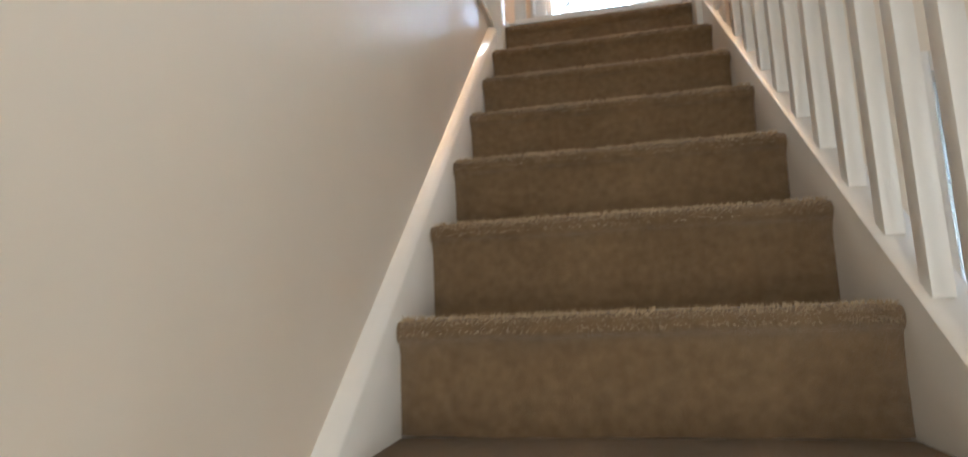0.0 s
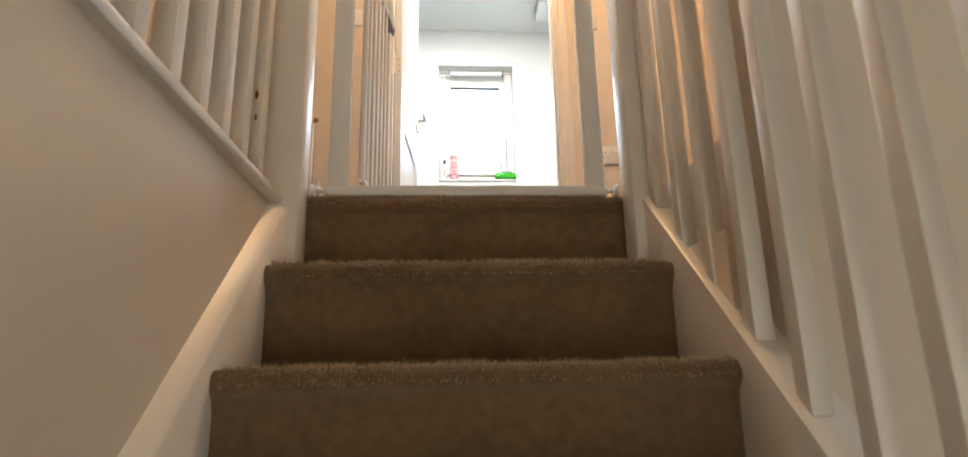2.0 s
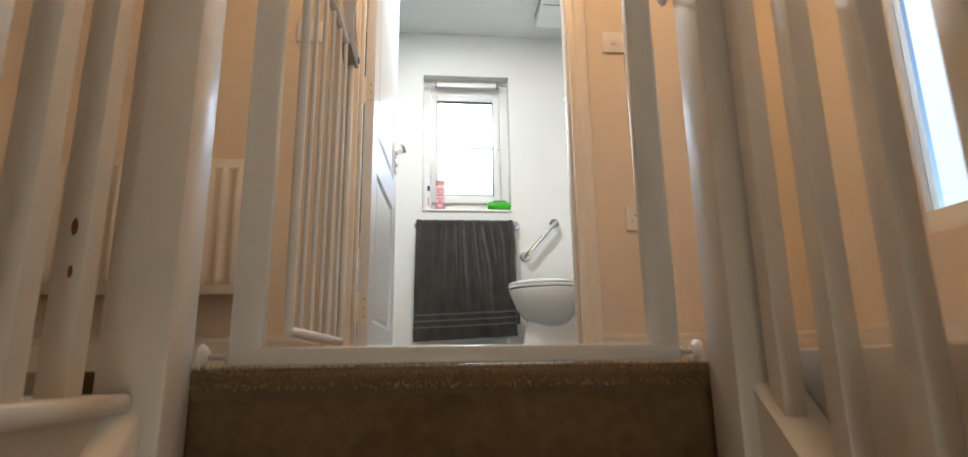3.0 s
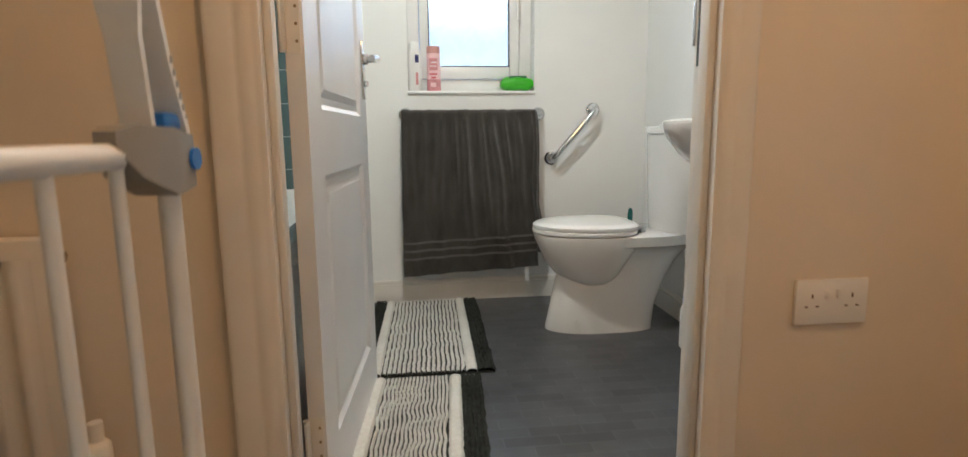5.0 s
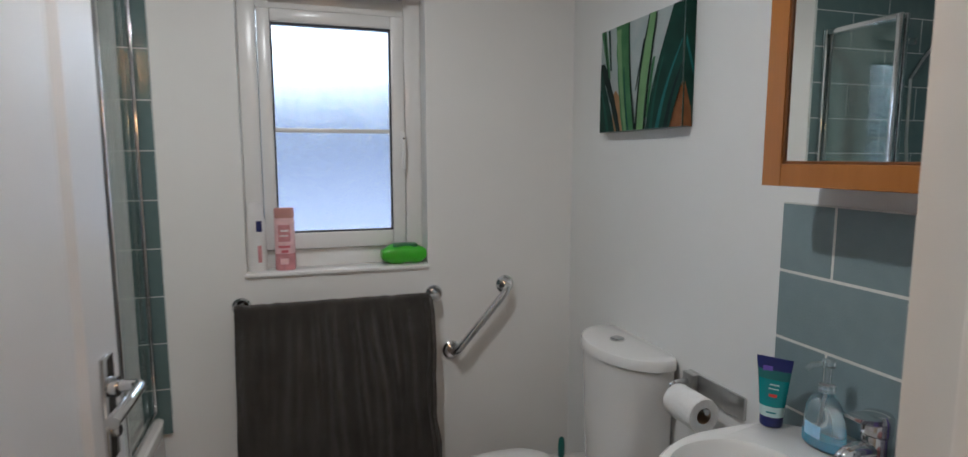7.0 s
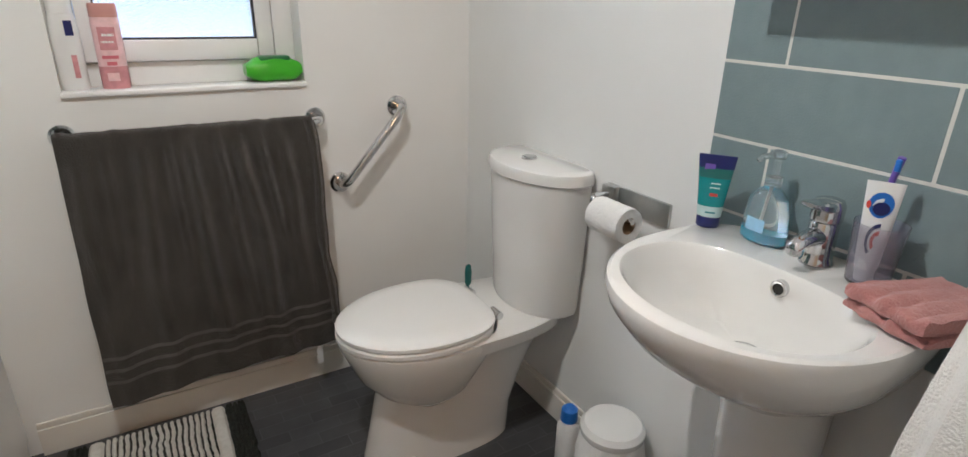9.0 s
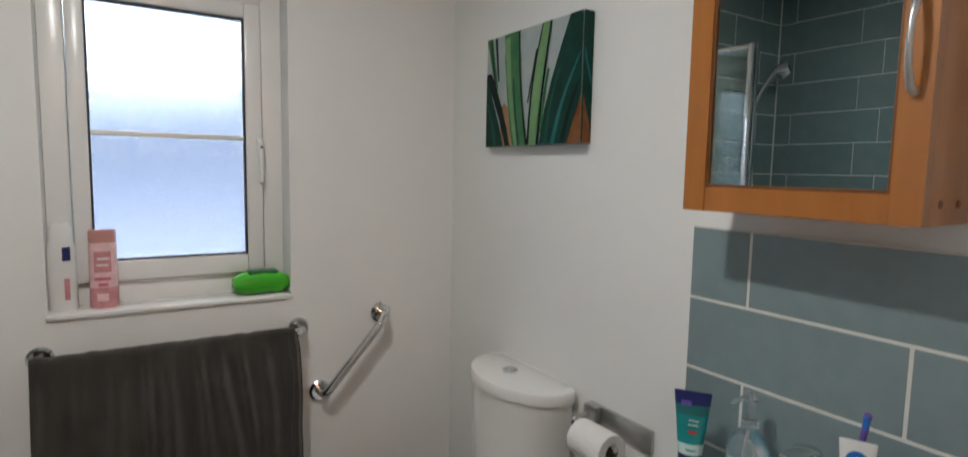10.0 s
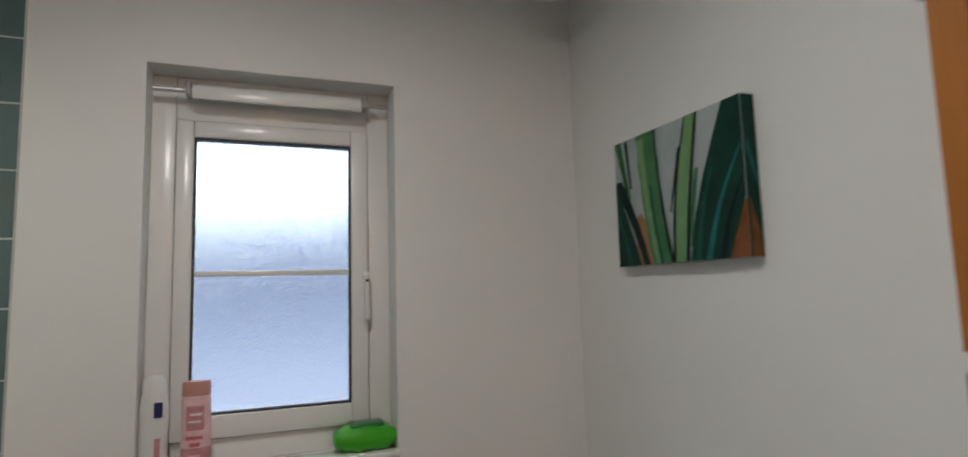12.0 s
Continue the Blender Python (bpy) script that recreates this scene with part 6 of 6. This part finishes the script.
            row.append((1.135 + wx * g * math.copysign(abs(c) ** 0.7, c), max(LY2 + 0.003, 3.938 + wy * g * math.copysign(abs(n2) ** 0.7, n2)), z))
        rs.append(row)
    rings(bm, rs)
    part("cloth", bm, WHITE_CLOTH, h)
    bm = bmesh.new()
    tube(bm, bend([(1.16, LY2 + 0.012, 1.0), (1.16, 3.925, 1.0), (1.16, 3.93, 1.03)], 0.01), 0.006, 10)
    part("hook", bm, CHROME, h, "chrome hook")


def build_bath():
    b = thing("bathtub", (-0.4, 4.7, 0), "white bathtub with a plain white side panel", "bath")
    x0, x1, y0, y1, zr = BL + 0.012, -0.035, LY2 + 0.02, BW - 0.012, 0.562
    bm = bmesh.new()

    def rr(ix, iy, z, p=7, n=48):
        cx, cy, rx, ry = (x0 + x1) / 2, (y0 + y1) / 2, (x1 - x0) / 2 - ix, (y1 - y0) / 2 - iy
        return [(cx + rx * math.copysign(abs(math.cos(a)) ** (2 / p), math.cos(a)), cy + ry * math.copysign(abs(math.sin(a)) ** (2 / p), math.sin(a)), z) for a in (2 * math.pi * k / n for k in range(n))]
    rings(bm, [rr(0.004, 0.004, zr - 0.05, 40), rr(0, 0, zr - 0.04, 40), rr(0, 0, zr - 0.006, 40), rr(0.006, 0.006, zr, 40), rr(0.06, 0.07, zr, 6), rr(0.075, 0.085, zr - 0.02, 5), rr(0.10, 0.14, zr - 0.25, 4), rr(0.16, 0.24, zr - 0.40, 3)], False, True)
    part("tub", bm, CERAMIC, b)
    bm = bmesh.new()
    bx(bm, -0.055, -0.045, y0 + 0.002, y1, 0.06, zr - 0.051)
    bx(bm, -0.058, -0.052, y0 + 0.002, y1, 0.002, 0.059)
    part("side_panel", bm, LID, b, "white bath panel")
    s = thing("shower_screen", (-0.08, 5.35, zr), "folding glass shower screen with chrome frames", "shower screen")
    for k, x in enumerate((-0.088, -0.062)):
        ya, yb = 5.20, BW - 0.016
        bm = bmesh.new()
        bx(bm, x - 0.003, x + 0.003, ya + 0.02, yb - 0.02, zr + 0.025, 1.875)
        pane = part("pane", bm, SCREEN_GLASS, s, "clear glass pane")
        pane.visible_shadow = False
        for yy in (ya, yb - 0.02):
            bm = bmesh.new()
            bx(bm, x - 0.009, x + 0.009, yy, yy + 0.02, zr + 0.006, 1.89, 0.004)
            part("frame_upright", bm, CHROME, s, "chrome upright")
        for z in (zr + 0.006, 1.87):
            bm = bmesh.new()
            bx(bm, x - 0.009, x + 0.009, ya + 0.0205, yb - 0.0205, z, z + 0.019, 0.003)
            part("frame_rail", bm, CHROME, s, "chrome rail")
    v = thing("shower_mixer", (-0.6, BW, 1.29), "chrome bar shower mixer with a riser rail and hand shower", "shower")
    zv = 1.29
    bm = bmesh.new()
    tube(bm, [(-0.74, BW - 0.065, zv), (-0.69, BW - 0.065, zv), (-0.688, BW - 0.065, zv), (-0.53, BW - 0.065, zv), (-0.528, BW - 0.065, zv), (-0.48, BW - 0.065, zv)], [0.026, 0.026, 0.02, 0.02, 0.026, 0.026], 16)
    tube(bm, [(-0.66, BW - 0.012, zv), (-0.66, BW - 0.065, zv)], 0.016, 12)
    tube(bm, [(-0.56, BW - 0.012, zv), (-0.56, BW - 0.065, zv)], 0.016, 12)
    part("bar_valve", bm, CHROME, v)
    bm = bmesh.new()
    tube(bm, [(-0.47, BW - 0.05, zv + 0.10), (-0.47, BW - 0.05, 1.98)], 0.009, 12)
    for z in (zv + 0.12, 1.96):
        tube(bm, [(-0.47, BW - 0.012, z), (-0.47, BW - 0.05, z)], 0.011, 10)
    part("riser_rail", bm, CHROME, v)
    bm = bmesh.new()
    bx(bm, -0.50, -0.45, BW - 0.085, BW - 0.035, 1.845, 1.875, 0.006)
    part("slider", bm, CHROME, v, "chrome hand shower holder")
    bm = bmesh.new()
    tube(bm, [(-0.47, BW - 0.09, 1.70), (-0.51, BW - 0.10, 1.77), (-0.565, BW - 0.115, 1.85), (-0.585, BW - 0.12, 1.868), (-0.61, BW - 0.128, 1.872), (-0.625, BW - 0.132, 1.858)], [0.010, 0.011, 0.013, 0.020, 0.042, 0.044], 16)
    part("hand_shower", bm, CHROME, v)
    bm = bmesh.new()
    tube(bm, [(-0.47, BW - 0.09, 1.70), (-0.46, BW - 0.10, 1.45), (-0.50, BW - 0.11, 1.10), (-0.56, BW - 0.09, 1.02), (-0.61, BW - 0.075, 1.12), (-0.61, BW - 0.066, zv - 0.02)], 0.006, 10)
    part("hose", bm, STEEL, v, "steel shower hose")
    gb = thing("green_bottle", (-0.66, 5.46, zr), "bright green shampoo bottle on the bath corner", "bottle")
    bm = bmesh.new()
    lathe(bm, [(0.026, zr), (0.029, zr + 0.005), (0.029, zr + 0.08), (0.018, zr + 0.095), (0.015, zr + 0.097), (0.015, zr + 0.115)], -0.66, 5.46, 18)
    part("bottle", bm, GREEN_PACK, gb)


def tile_field(parent, name, material, spots, make):
    """Tiles of equal size share one mesh. spots: (key, location); make(key) gives the tile's bmesh about its corner."""
    meshes = {}
    for key, loc in spots:
        if key not in meshes:
            meshes[key] = finish(name, make(key), material, smooth=False)
        ob = new(name, meshes[key])
        ob.parent = parent
        ob.location = Vector(loc) - Vector(BASE[parent.name])


def build_tiles():
    TH, TL, GR = 0.1425, 0.40, 0.0055
    # splashback behind the basin
    sp = thing("trim_splashback", (BR, 4.2, 0.70), "blue grey tiled splashback with pale grout", "splashback", kind="structure")
    ye, yn, zt = 4.538, LY2 + 0.02, 1.273
    bm = bmesh.new()
    bx(bm, BR - 0.0115, BR, yn, ye, zt - 4 * TH, zt)
    part("grout_bed", bm, GROUT, sp, "pale grout")
    spots = []
    for r in range(4):
        zz = zt - (r + 1) * TH
        y = ye + (TL - 0.128 if r % 2 == 0 else TL - 0.392)
        while y > yn:
            a, b2 = max(yn, y - TL + GR), min(ye, y)
            if b2 - a > 0.01:
                spots.append(((round(b2 - a, 3),), (BR - 0.0125, a, zz + GR / 2)))
            y -= TL

    def mk(key):
        bm = bmesh.new()
        bx(bm, 0, 0.006, 0, key[0], 0, TH - GR, 0.0012, 1)
        return bm
    tile_field(sp, "tile", TILE, spots, mk)
    # shower wall along the bath
    sw = bpy.data.objects["wall_shower"]
    spots = []
    z0, GR = 0.56, 0.0035
    rows = int((CEIL - z0) / 0.1475) + 1
    for r in range(rows):
        zz = CEIL - (r + 1) * 0.1475
        y = BW + (0.005 if r % 2 else TL - 0.092)
        while y > LY2 + 0.02:
            a, b2 = max(LY2 + 0.014, y - TL + GR), min(BW - 0.012, y)
            if b2 - a > 0.01:
                spots.append(((round(b2 - a, 3),), (BL - 0.0075, a, zz + GR / 2)))
            y -= TL

    def mk2(key):
        bm = bmesh.new()
        bx(bm, 0, 0.009, 0, key[0], 0, 0.1475 - GR, 0.0012, 1)
        return bm
    tile_field(sw, "tile", TILE_DARK, spots, mk2)
    # window wall over the bath's tap end
    ww = thing("trim_shower_end_tiles", (-0.4, BW, 0.56), "green grey tiles over the tap end of the bath", "wall tiles", kind="structure")
    bm = bmesh.new()
    bx(bm, BL, -0.018, BW - 0.0098, BW, z0, CEIL)
    part("grout_bed", bm, GROUT_GREY, ww, "grey grout")
    spots = []
    for r in range(rows):
        zz = CEIL - (r + 1) * 0.1475
        x = -0.02 + (0.0 if r % 2 else TL / 2)
        while x > BL + 0.02:
            a, b2 = max(BL + 0.010, x - TL + GR), min(-0.02, x)
            if b2 - a > 0.01:
                spots.append(((round(b2 - a, 3),), (a, BW - 0.011, zz + GR / 2)))
            x -= TL

    def mk3(key):
        bm = bmesh.new()
        bx(bm, 0, key[0], 0, 0.006, 0, 0.1475 - GR, 0.0012, 1)
        return bm
    tile_field(ww, "tile", TILE_DARK, spots, mk3)


build_window()
build_door()
build_toilet()
build_basin()
build_wall_fittings()
build_sill_things()
build_floor_things()
build_bath()
build_tiles()
